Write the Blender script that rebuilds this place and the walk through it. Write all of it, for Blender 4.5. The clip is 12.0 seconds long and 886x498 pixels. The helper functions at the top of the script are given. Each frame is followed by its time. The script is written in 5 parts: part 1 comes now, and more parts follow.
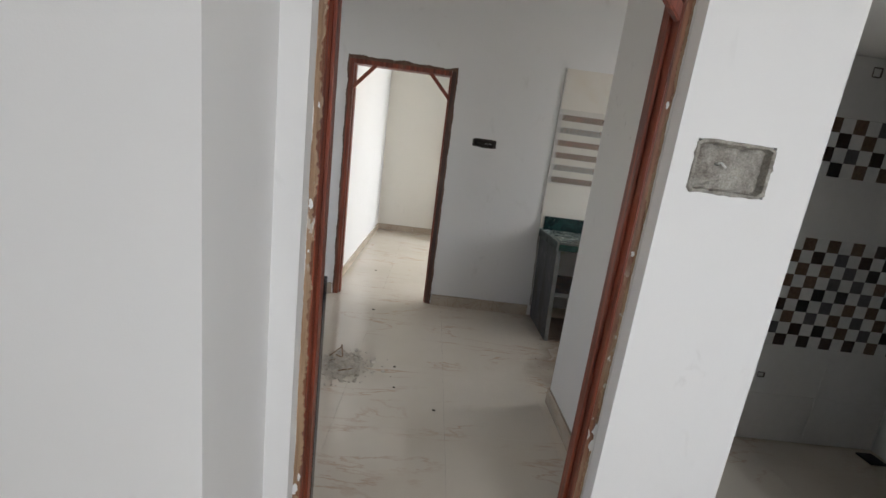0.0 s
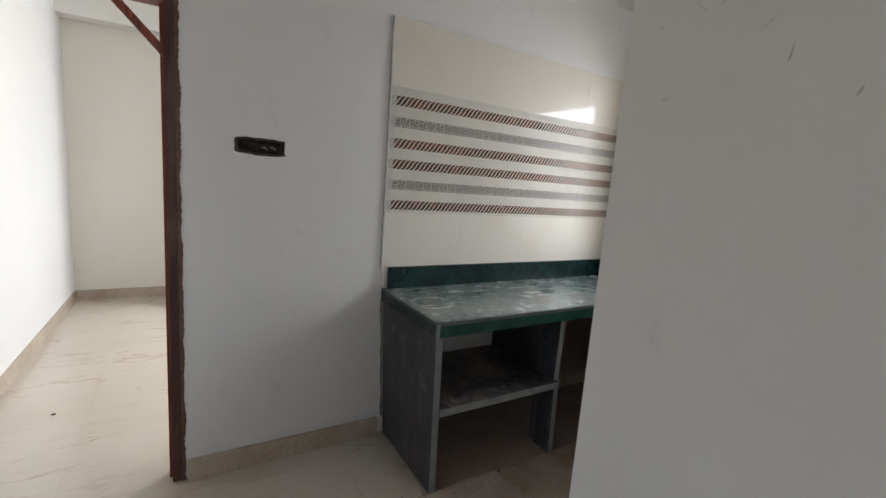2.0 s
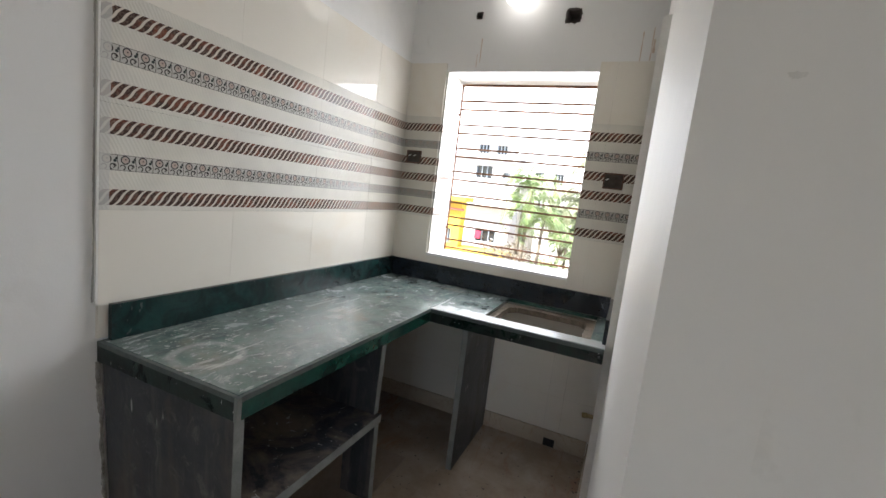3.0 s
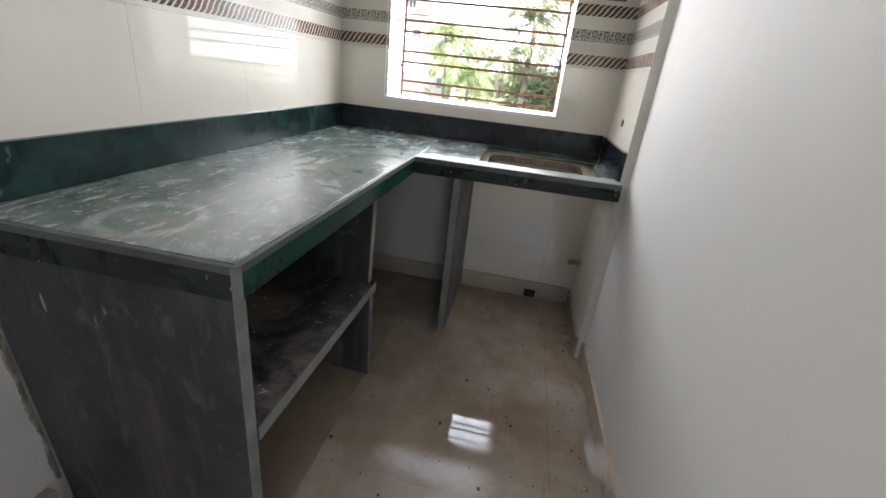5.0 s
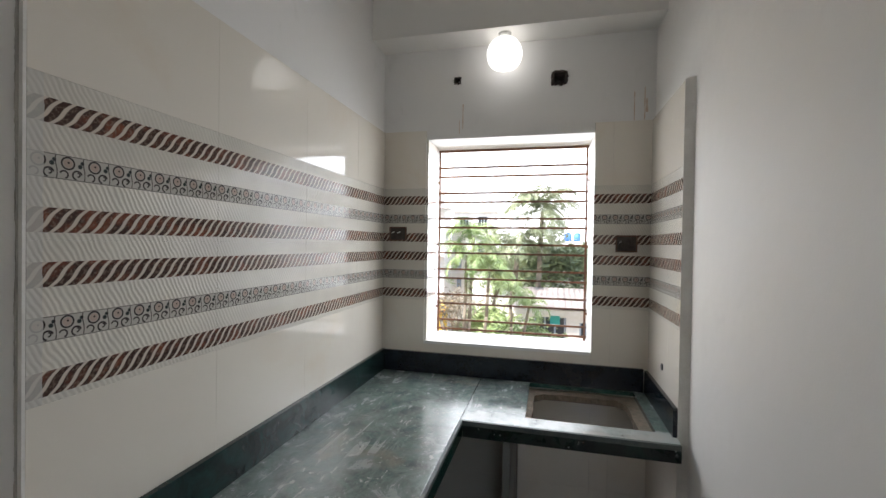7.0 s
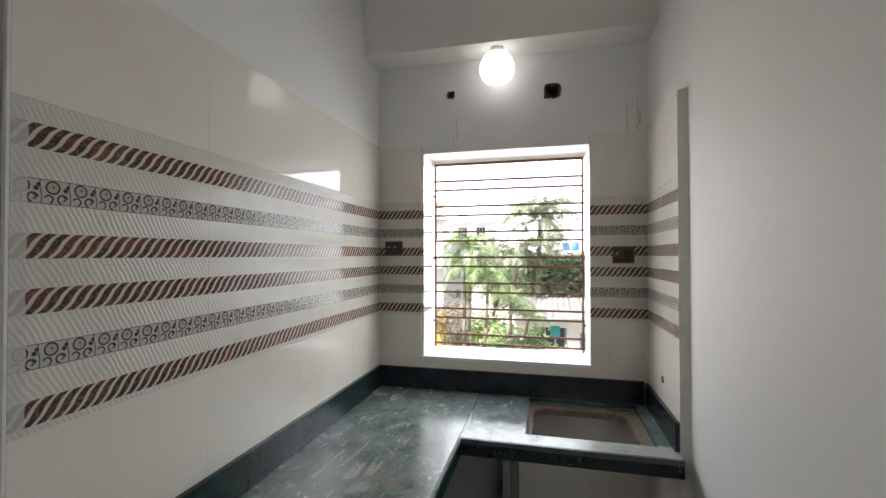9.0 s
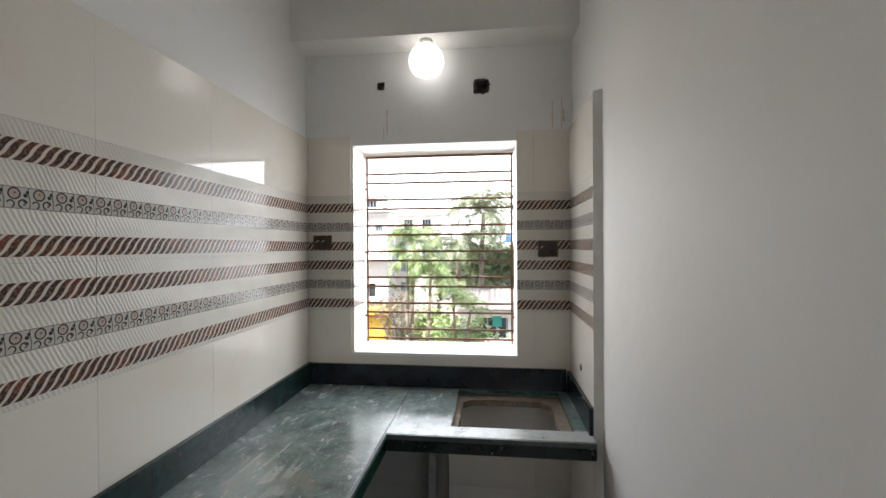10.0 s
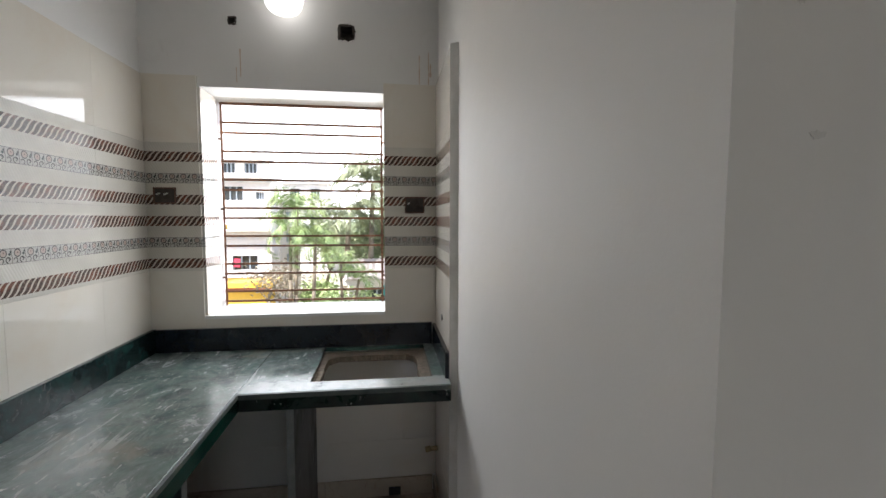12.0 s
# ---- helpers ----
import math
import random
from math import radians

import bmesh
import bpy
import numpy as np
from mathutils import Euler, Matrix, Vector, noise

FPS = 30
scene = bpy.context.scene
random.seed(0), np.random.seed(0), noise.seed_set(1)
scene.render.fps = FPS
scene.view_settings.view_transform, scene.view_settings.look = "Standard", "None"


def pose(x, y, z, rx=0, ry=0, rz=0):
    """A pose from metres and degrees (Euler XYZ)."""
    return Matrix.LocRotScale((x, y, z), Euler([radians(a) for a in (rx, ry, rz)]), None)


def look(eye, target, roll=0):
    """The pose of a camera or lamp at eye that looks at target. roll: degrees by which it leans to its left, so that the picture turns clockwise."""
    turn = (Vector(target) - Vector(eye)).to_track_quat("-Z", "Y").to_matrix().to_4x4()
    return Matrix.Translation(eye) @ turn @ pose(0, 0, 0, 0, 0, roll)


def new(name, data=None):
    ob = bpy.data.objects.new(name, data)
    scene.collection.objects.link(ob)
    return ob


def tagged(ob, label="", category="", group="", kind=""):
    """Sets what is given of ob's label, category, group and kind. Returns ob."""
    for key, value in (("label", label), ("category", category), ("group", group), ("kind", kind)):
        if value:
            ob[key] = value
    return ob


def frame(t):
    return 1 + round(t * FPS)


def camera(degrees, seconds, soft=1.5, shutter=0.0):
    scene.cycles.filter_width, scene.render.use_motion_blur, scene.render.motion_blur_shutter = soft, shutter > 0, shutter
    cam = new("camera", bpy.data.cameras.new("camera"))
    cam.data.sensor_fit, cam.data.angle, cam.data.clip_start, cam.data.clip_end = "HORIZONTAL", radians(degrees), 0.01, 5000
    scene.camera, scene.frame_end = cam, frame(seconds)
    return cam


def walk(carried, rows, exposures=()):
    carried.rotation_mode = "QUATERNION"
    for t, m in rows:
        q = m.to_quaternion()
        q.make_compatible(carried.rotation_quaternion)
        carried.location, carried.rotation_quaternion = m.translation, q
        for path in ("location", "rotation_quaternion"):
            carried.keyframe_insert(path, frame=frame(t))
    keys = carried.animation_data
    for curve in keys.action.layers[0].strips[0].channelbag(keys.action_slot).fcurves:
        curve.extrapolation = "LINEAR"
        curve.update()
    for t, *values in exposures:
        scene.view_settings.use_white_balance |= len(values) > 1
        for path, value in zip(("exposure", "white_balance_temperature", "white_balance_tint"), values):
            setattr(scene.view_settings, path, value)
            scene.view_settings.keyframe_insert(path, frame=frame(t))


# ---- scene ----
cam = camera(91.9, 12.0)
PATH = [
    (0, (0.439, 2.344, 1.466), (0.524, 4.291, 1.02), 7.3),
    (0.3, (0.419, 2.622, 1.465), (0.609, 4.561, 1.012), 7.0),
    (0.5, (0.426, 2.808, 1.441), (0.686, 4.744, 1.011), 5.8),
    (0.6, (0.483, 2.919, 1.469), (0.753, 4.855, 1.043), 5.4),
    (0.9, (0.459, 3.176, 1.479), (0.883, 5.093, 1.085), 4.2),
    (1, (0.449, 3.263, 1.476), (0.932, 5.166, 1.091), 4.5),
    (1.2, (0.434, 3.459, 1.466), (1.027, 5.335, 1.108), 4.8),
    (1.5, (0.443, 3.708, 1.49), (1.226, 5.517, 1.151), 4.4),
    (2, (0.564, 4.156, 1.466), (1.592, 5.845, 1.166), 4.3),
    (2.5, (0.649, 4.501, 1.493), (2.111, 5.841, 1.24), 5.2),
    (3, (0.706, 4.804, 1.473), (2.529, 5.582, 1.209), 6.8),
    (3.2, (0.742, 4.872, 1.432), (2.62, 5.495, 1.139), 7.3),
    (4.8, (0.916, 5.217, 1.239), (2.761, 5.524, 0.529), 6.3),
    (5, (0.902, 5.223, 1.22), (2.725, 5.518, 0.452), 6.3),
    (5.5, (0.89, 5.218, 1.196), (2.663, 5.478, 0.307), 6.5),
    (6, (0.918, 5.251, 1.333), (2.804, 5.567, 0.749), 5.0),
    (6.2, (0.912, 5.253, 1.444), (2.834, 5.646, 1.054), 2.5),
    (6.4, (0.919, 5.292, 1.54), (2.861, 5.723, 1.328), 1.4),
    (6.5, (0.9, 5.303, 1.561), (2.842, 5.759, 1.422), 1.2),
    (7, (0.886, 5.327, 1.625), (2.827, 5.807, 1.601), 0.9),
    (9, (0.903, 5.316, 1.641), (2.845, 5.791, 1.669), -0.1),
    (9.5, (0.919, 5.275, 1.643), (2.884, 5.647, 1.655), -0.2),
    (10, (0.931, 5.229, 1.653), (2.918, 5.46, 1.643), -0.3),
    (10.5, (0.927, 5.146, 1.636), (2.926, 5.082, 1.606), -0.5),
    (11, (0.922, 5.037, 1.622), (2.872, 4.598, 1.565), -0.1),
    (11.5, (0.928, 4.985, 1.614), (2.834, 4.382, 1.535), -0.0),
    (12, (0.944, 5.087, 1.566), (2.922, 4.826, 1.425), 0.1),
]
walk(cam, [(t, look(eye, target, roll)) for t, eye, target, roll in PATH],
     exposures=[(0.0, 1.75, 6400, 11), (0.5, 1.78, 6400, 11), (1.0, 2.00, 6400, 11), (1.5, 2.10, 6400, 11), (2.0, 1.80, 6400, 11), (2.5, 2.2, 6400, 11), (3.2, 2.05, 6400, 11), (5.0, 2.35, 6400, 11), (5.7, 2.60, 6400, 11), (6.0, 2.15, 6400, 11), (6.5, 1.65, 6400, 11), (7.0, 1.50, 6400, 11), (9.0, 1.50, 6400, 11), (10.5, 1.55, 6400, 11), (11.2, 1.50, 6400, 11), (11.5, 1.40, 6400, 11), (12.0, 1.42, 6400, 11)])

# ---- world and light ----
world = bpy.data.worlds.new("overcast sky")
scene.world = world
world.use_nodes = True
wn = world.node_tree
sky = wn.nodes.new("ShaderNodeTexSky")
sky.sky_type = "NISHITA"
sky.sun_disc = False
sky.sun_elevation, sky.sun_rotation = radians(55), radians(315)
sky.air_density, sky.dust_density, sky.ozone_density = 1.0, 2.0, 1.0
wn.links.new(sky.outputs["Color"], wn.nodes["Background"].inputs["Color"])
wn.nodes["Background"].inputs["Strength"].default_value = 0.15

sun = new("sun", bpy.data.lights.new("sun", "SUN"))
sun.data.energy, sun.data.angle, sun.data.color = 5.0, radians(6), (1.0, 0.97, 0.93)
sun.matrix_world = look((-12, 12, 24), (0, 0, 0))


def window_light(name, eye, target, w, h, watts, colour=(0.90, 0.945, 1.0)):
    """Sky light that enters by a window's opening; the hall's is an added fill."""
    ob = new(name, bpy.data.lights.new(name, "AREA"))
    ob.data.shape, ob.data.size, ob.data.size_y = "RECTANGLE", w, h
    ob.data.energy, ob.data.color = watts, colour
    ob.matrix_world = look(eye, target)
    return ob


window_light("kitchen_window_light", (3.80, 5.565, 1.72), (0, 5.565, -0.4), 0.9, 1.12, 6.0)
window_light("room_window_light", (2.96, 8.4, 1.6), (0, 8.4, 1.3), 1.3, 1.2, 19.5)
# fill light for the hall, set in an opening added out of view
window_light("hall_window_light", (-1.96, 4.5, 1.6), (1, 5.2, 1.25), 0.9, 1.1, 1.15)
window_light("entry_window_light", (2.1, -0.36, 1.6), (0.5, 3, 1.4), 1.6, 1.2, 15.8)
window_light("washroom_window_light", (-1.16, 10.28, 1.9), (-1.16, 8, 1.3), 0.4, 0.55, 1.8)


# ---- materials ----
def shader(name, rough=0.5, metal=0.0, spec=0.5):
    m = bpy.data.materials.new(name)
    m.use_nodes = True
    b = m.node_tree.nodes["Principled BSDF"]
    b.inputs["Roughness"].default_value = rough
    b.inputs["Metallic"].default_value = metal
    b.inputs["Specular IOR Level"].default_value = spec
    return m, m.node_tree, b


class Net:
    """Short hand for node trees."""

    def __init__(self, tree):
        self.t = tree
        self.geo = tree.nodes.new("ShaderNodeNewGeometry")
        self.pos = self.geo.outputs["Position"]
        s = tree.nodes.new("ShaderNodeSeparateXYZ")
        tree.links.new(self.pos, s.inputs[0])
        self.x, self.y, self.z = s.outputs

    def put(self, socket, v):
        if isinstance(v, (int, float)):
            socket.default_value = v
        elif isinstance(v, tuple):
            socket.default_value = (*v, 1) if len(v) == 3 and socket.type == "RGBA" else v
        else:
            self.t.links.new(v, socket)

    def math(self, op, a, b=0.0, c=None, clamp=False):
        n = self.t.nodes.new("ShaderNodeMath")
        n.operation, n.use_clamp = op, clamp
        self.put(n.inputs[0], a)
        self.put(n.inputs[1], b)
        if c is not None:
            self.put(n.inputs[2], c)
        return n.outputs[0]

    def noise(self, scale, detail=4, rough=0.55, vec=None, distort=0.0):
        n = self.t.nodes.new("ShaderNodeTexNoise")
        n.inputs["Scale"].default_value, n.inputs["Detail"].default_value = scale, detail
        n.inputs["Roughness"].default_value, n.inputs["Distortion"].default_value = rough, distort
        self.put(n.inputs["Vector"], vec or self.pos)
        return n.outputs["Fac"]

    def stretch(self, sx, sy, sz, turn=(0, 0, 0)):
        n = self.t.nodes.new("ShaderNodeMapping")
        self.put(n.inputs["Vector"], self.pos)
        n.inputs["Scale"].default_value = (sx, sy, sz)
        n.inputs["Rotation"].default_value = [radians(a) for a in turn]
        return n.outputs[0]

    def ramp(self, fac, lo, hi, a=0.0, b=1.0):
        n = self.t.nodes.new("ShaderNodeMapRange")
        self.put(n.inputs[0], fac)
        for i, v in enumerate((lo, hi, a, b)):
            n.inputs[i + 1].default_value = v
        return n.outputs[0]

    def mix(self, fac, a, b):
        n = self.t.nodes.new("ShaderNodeMix")
        n.data_type = "RGBA"
        self.put(n.inputs[0], fac)
        self.put(n.inputs[6], a)
        self.put(n.inputs[7], b)
        return n.outputs[2]

    def bump(self, height, strength, dist, shader_node):
        n = self.t.nodes.new("ShaderNodeBump")
        n.inputs["Strength"].default_value, n.inputs["Distance"].default_value = strength, dist
        self.put(n.inputs["Height"], height)
        self.t.links.new(n.outputs[0], shader_node.inputs["Normal"])

    def voronoi(self, scale, feature="F1", vec=None):
        n = self.t.nodes.new("ShaderNodeTexVoronoi")
        n.feature = feature
        n.inputs["Scale"].default_value = scale
        self.put(n.inputs["Vector"], vec or self.pos)
        return n.outputs["Distance"]

    def random(self):
        return self.t.nodes.new("ShaderNodeObjectInfo").outputs["Random"]


def plain(name, colour, colour2=None, scale=6.0, rough=0.6, bump=0.0, bump_scale=40.0, metal=0.0, spec=0.5):
    """A surface with soft uneven colour at two scales and a fine relief."""
    m, tree, b = shader(name, rough, metal, spec)
    n = Net(tree)
    c2 = colour2 or tuple(c * 0.85 for c in colour)
    f = n.math("ADD", n.math("MULTIPLY", n.noise(scale), 0.65), n.math("MULTIPLY", n.noise(scale * 9), 0.35))
    n.put(b.inputs["Base Color"], n.mix(n.ramp(f, 0.35, 0.65), colour, c2))
    if bump:
        n.bump(n.noise(bump_scale, 6), bump, 0.01, b)
    return m


def paint_material(name, colour, dirt):
    m, tree, b = shader(name, 0.62, 0, 0.3)
    n = Net(tree)
    big = n.ramp(n.noise(1.1, 3), 0.35, 0.7)
    c = n.mix(n.math("MULTIPLY", big, 0.5), colour, tuple(v * 0.95 for v in colour))
    smudge = n.ramp(n.noise(9, 5, 0.6, n.stretch(1, 1, 0.6), 0.6), 0.60, 0.72)
    smudge = n.math("MULTIPLY", smudge, n.ramp(n.noise(1.7, 2), 0.5, 0.62))
    c = n.mix(n.math("MULTIPLY", smudge, dirt), c, (0.42, 0.40, 0.36))
    n.put(b.inputs["Base Color"], c)
    n.bump(n.math("ADD", n.math("MULTIPLY", n.noise(3.5, 3), 3.0), n.math("MULTIPLY", n.noise(160, 3), 0.12)), 0.22, 0.01, b)
    return m


M_WALL = paint_material("white wall paint", (0.79, 0.78, 0.765), 0.2)
M_WALL_WARM = paint_material("cream wall paint", (0.80, 0.77, 0.70), 0.25)
M_WALL_GREY = paint_material("marked off-white wall paint", (0.765, 0.748, 0.722), 0.35)
M_WALL_CLEAN = paint_material("clean off-white wall paint", (0.765, 0.748, 0.722), 0.08)
M_CEIL = paint_material("ceiling paint", (0.80, 0.78, 0.745), 0.2)


def floor_material():
    m, tree, b = shader("polished cream marble-look tile", 0.12)
    n = Net(tree)
    warp = n.noise(1.6, 5, 0.6)
    vec = n.stretch(0.55, 2.1, 1.0, (0, 0, 50))
    f = n.noise(1.5, 6, 0.6, vec, 0.7)
    vein = n.math("SUBTRACT", 1.0, n.ramp(n.math("ABSOLUTE", n.math("SUBTRACT", f, 0.5)), 0.0, 0.018))
    vein = n.math("MULTIPLY", vein, n.ramp(warp, 0.45, 0.58))
    base = n.mix(n.ramp(n.noise(1.3, 4), 0.3, 0.7), (0.66, 0.60, 0.51), (0.57, 0.51, 0.42))
    base = n.mix(n.math("MULTIPLY", n.random(), 0.08), base, (0.64, 0.58, 0.48))
    c = n.mix(n.math("MULTIPLY", vein, 0.6), base, (0.40, 0.21, 0.11))
    dust = n.ramp(n.noise(5, 6, 0.65), 0.3, 0.85)
    c = n.mix(n.math("MULTIPLY", dust, 0.3), c, (0.57, 0.53, 0.47))
    specks = n.ramp(n.voronoi(26), 0.036, 0.014)
    c = n.mix(n.math("MULTIPLY", n.math("MULTIPLY", specks, n.ramp(n.noise(2.1, 2), 0.5, 0.6)), 0.55), c, (0.16, 0.13, 0.10))
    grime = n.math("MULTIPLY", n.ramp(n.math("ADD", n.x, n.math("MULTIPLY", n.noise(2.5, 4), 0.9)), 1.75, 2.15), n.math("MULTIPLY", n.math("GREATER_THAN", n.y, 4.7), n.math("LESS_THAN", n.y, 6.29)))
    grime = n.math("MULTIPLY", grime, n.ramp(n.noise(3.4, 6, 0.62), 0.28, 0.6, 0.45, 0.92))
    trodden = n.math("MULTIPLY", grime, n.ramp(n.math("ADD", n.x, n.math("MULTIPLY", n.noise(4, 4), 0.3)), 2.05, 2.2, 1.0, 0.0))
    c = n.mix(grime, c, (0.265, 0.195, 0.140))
    c = n.mix(n.math("MULTIPLY", n.math("MULTIPLY", vein, grime), 0.5), c, (0.34, 0.18, 0.12))
    n.put(b.inputs["Base Color"], c)
    n.put(b.inputs["Roughness"], n.math("ADD", n.ramp(dust, 0, 1, 0.015, 0.09), n.math("MULTIPLY", trodden, 0.36)))
    return m


M_FLOOR = floor_material()


def skirting_material():
    m, tree, b = shader("cream marble skirting", 0.25)
    n = Net(tree)
    f = n.noise(4, 7, 0.62, None, 1.2)
    vein = n.math("SUBTRACT", 1.0, n.ramp(n.math("ABSOLUTE", n.math("SUBTRACT", f, 0.5)), 0.0, 0.02))
    c = n.mix(n.ramp(n.noise(3), 0.35, 0.65), (0.54, 0.46, 0.37), (0.44, 0.37, 0.29))
    c = n.mix(n.math("MULTIPLY", vein, 0.4), c, (0.35, 0.22, 0.14))
    n.put(b.inputs["Base Color"], c)
    return m


M_SKIRT = skirting_material()


def tile_plain_material():
    m, tree, b = shader("glossy ivory wall tile", 0.04, 0, 0.5)
    n = Net(tree)
    cloud = n.ramp(n.noise(2.2, 5, 0.6, None, 0.8), 0.52, 0.74)
    c = n.mix(n.math("MULTIPLY", cloud, 0.35), (0.78, 0.735, 0.66), (0.70, 0.57, 0.42))
    c = n.mix(n.math("MULTIPLY", n.random(), 0.12), c, (0.70, 0.67, 0.60))
    n.put(b.inputs["Base Color"], c)
    dust = n.ramp(n.noise(7, 6), 0.5, 0.8)
    n.put(b.inputs["Roughness"], n.ramp(dust, 0, 1, 0.012, 0.04))
    n.bump(n.noise(2.5, 2), 0.008, 0.01, b)
    return m


M_TILE = tile_plain_material()
BAND_0, BAND_STEP, BAND_H = 1.309, 0.1088, 0.050


def tile_band_material():
    """Ivory tile printed with rope bands and scroll bands, with slanting ribs pressed between them."""
    m, tree, b = shader("striped decor wall tile", 0.1, 0, 0.14)
    n = Net(tree)
    u = n.math("SUBTRACT", n.x, n.y)
    k = n.math("DIVIDE", n.math("SUBTRACT", n.z, BAND_0), BAND_STEP)
    row = n.math("FLOOR", k)
    v = n.math("DIVIDE", n.math("MULTIPLY", n.math("FRACT", k), BAND_STEP), BAND_H)
    inside = n.math("MULTIPLY", n.math("LESS_THAN", v, 1.0), n.math("GREATER_THAN", v, 0.0))
    # rope: slanting strands with an s-shaped lean
    lean = n.math("ADD", n.math("MULTIPLY", v, 1.7), n.math("MULTIPLY", n.math("SINE", n.math("MULTIPLY", v, 6.283)), 0.11))
    ph = n.math("SUBTRACT", n.math("DIVIDE", u, 0.0262), lean)
    strand = n.math("FRACT", ph)
    dark = n.math("MULTIPLY", n.ramp(strand, 0.27, 0.35), n.ramp(strand, 1.0, 0.94))
    blot = n.noise(22, 3)
    dk = n.mix(n.ramp(blot, 0.47, 0.66), (0.070, 0.043, 0.036), (0.20, 0.070, 0.044))
    dk = n.mix(n.math("MULTIPLY", n.ramp(n.noise(130, 3), 0.5, 0.62), 0.55), dk, (0.26, 0.19, 0.15))
    rope = n.mix(dark, (0.63, 0.56, 0.48), dk)
    # scroll: two rows of ringed discs with tails
    cell = 0.0535
    cu = n.math("DIVIDE", n.math("MODULO", n.math("ADD", u, 20.0), cell), cell)
    vv = n.math("MULTIPLY", v, BAND_H / cell)

    def disc(cx, cy):
        du, dv = n.math("SUBTRACT", cu, cx), n.math("SUBTRACT", vv, cy)
        return n.math("SQRT", n.math("ADD", n.math("MULTIPLY", du, du), n.math("MULTIPLY", dv, dv)))

    def hoop(d, r, w):
        return n.math("MULTIPLY", n.ramp(d, r - w - 0.02, r - w), n.ramp(d, r + w + 0.02, r + w))

    big, left, right = disc(0.36, 0.64), disc(0.22, 0.20), disc(0.70, 0.22)
    ring = n.math("MAXIMUM", hoop(big, 0.225, 0.022), n.ramp(disc(0.38, 0.67), 0.05, 0.03))
    ring = n.math("MAXIMUM", ring, n.math("MULTIPLY", hoop(left, 0.14, 0.02), n.ramp(n.math("ADD", cu, vv), 0.30, 0.36)))
    ring = n.math("MAXIMUM", ring, n.math("MULTIPLY", hoop(right, 0.17, 0.022), n.ramp(n.math("SUBTRACT", cu, vv), 0.64, 0.58)))
    ring = n.math("MAXIMUM", ring, n.math("MULTIPLY", hoop(disc(0.72, 0.25), 0.075, 0.018), n.ramp(cu, 0.68, 0.72)))
    leaf = n.math("MAXIMUM", n.ramp(disc(0.80, 0.58), 0.10, 0.075), n.ramp(disc(0.88, 0.72), 0.085, 0.06))
    wave = n.math("SUBTRACT", cu, n.math("ADD", 0.95, n.math("MULTIPLY", n.math("SINE", n.math("MULTIPLY", vv, 6.283)), 0.035)))
    ring = n.math("MAXIMUM", ring, n.math("MULTIPLY", n.ramp(n.math("ABSOLUTE", wave), 0.03, 0.018), 0.8))
    rim = n.math("MAXIMUM", n.ramp(v, 0.05, 0.03), n.ramp(v, 0.95, 0.97))
    ring = n.math("MAXIMUM", ring, n.math("MULTIPLY", rim, 0.7))
    heart = n.ramp(big, 0.19, 0.16)
    scroll = n.mix(heart, (0.50, 0.48, 0.44), (0.47, 0.37, 0.32))
    scroll = n.mix(leaf, scroll, (0.045, 0.055, 0.055))
    scroll = n.mix(ring, scroll, (0.040, 0.032, 0.034))
    # row 1 and row 4 are scroll bands
    is_scroll = n.math("ADD", n.math("COMPARE", row, 1.0, 0.1), n.math("COMPARE", row, 4.0, 0.1))
    is_band = n.math("MULTIPLY", inside, n.math("MULTIPLY", n.math("GREATER_THAN", row, -0.5), n.math("LESS_THAN", row, 5.5)))
    field = n.mix(n.ramp(n.noise(5), 0.4, 0.6), (0.70, 0.67, 0.60), (0.64, 0.61, 0.55))
    slant = n.math("ADD", n.math("DIVIDE", u, 0.0125), n.math("MULTIPLY", v, 2.1))
    slant = n.math("ADD", slant, n.math("MULTIPLY", n.noise(18, 2), 1.3))
    rib = n.math("SINE", n.math("MULTIPLY", slant, 6.283))
    # shading of the pressed ribs, put into the colour as faint grey stripes
    field = n.mix(n.ramp(rib, 0.2, 0.95, 0.0, 0.20), field, (0.46, 0.45, 0.42))
    c = n.mix(is_band, field, n.mix(is_scroll, rope, scroll))
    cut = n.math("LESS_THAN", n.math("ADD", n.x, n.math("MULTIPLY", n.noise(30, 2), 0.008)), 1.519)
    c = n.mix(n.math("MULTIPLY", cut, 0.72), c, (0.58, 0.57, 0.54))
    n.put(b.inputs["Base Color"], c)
    # pressed relief
    relief = n.math("ADD", n.math("MULTIPLY", is_band, n.math("ADD", 1.2, n.math("MULTIPLY", strand, 0.5))),
                    n.math("MULTIPLY", n.math("SUBTRACT", 1.0, is_band), n.math("MULTIPLY", rib, 0.5)))
    n.bump(relief, 0.35, 0.002, b)
    n.put(b.inputs["Roughness"], n.ramp(n.noise(14, 4), 0.3, 0.8, 0.08, 0.2))
    return m


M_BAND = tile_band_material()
M_GROUT = plain("cement grout", (0.52, 0.50, 0.46), (0.40, 0.38, 0.35), 14, 0.9, 0.4)


RING = (1.628, 5.968)


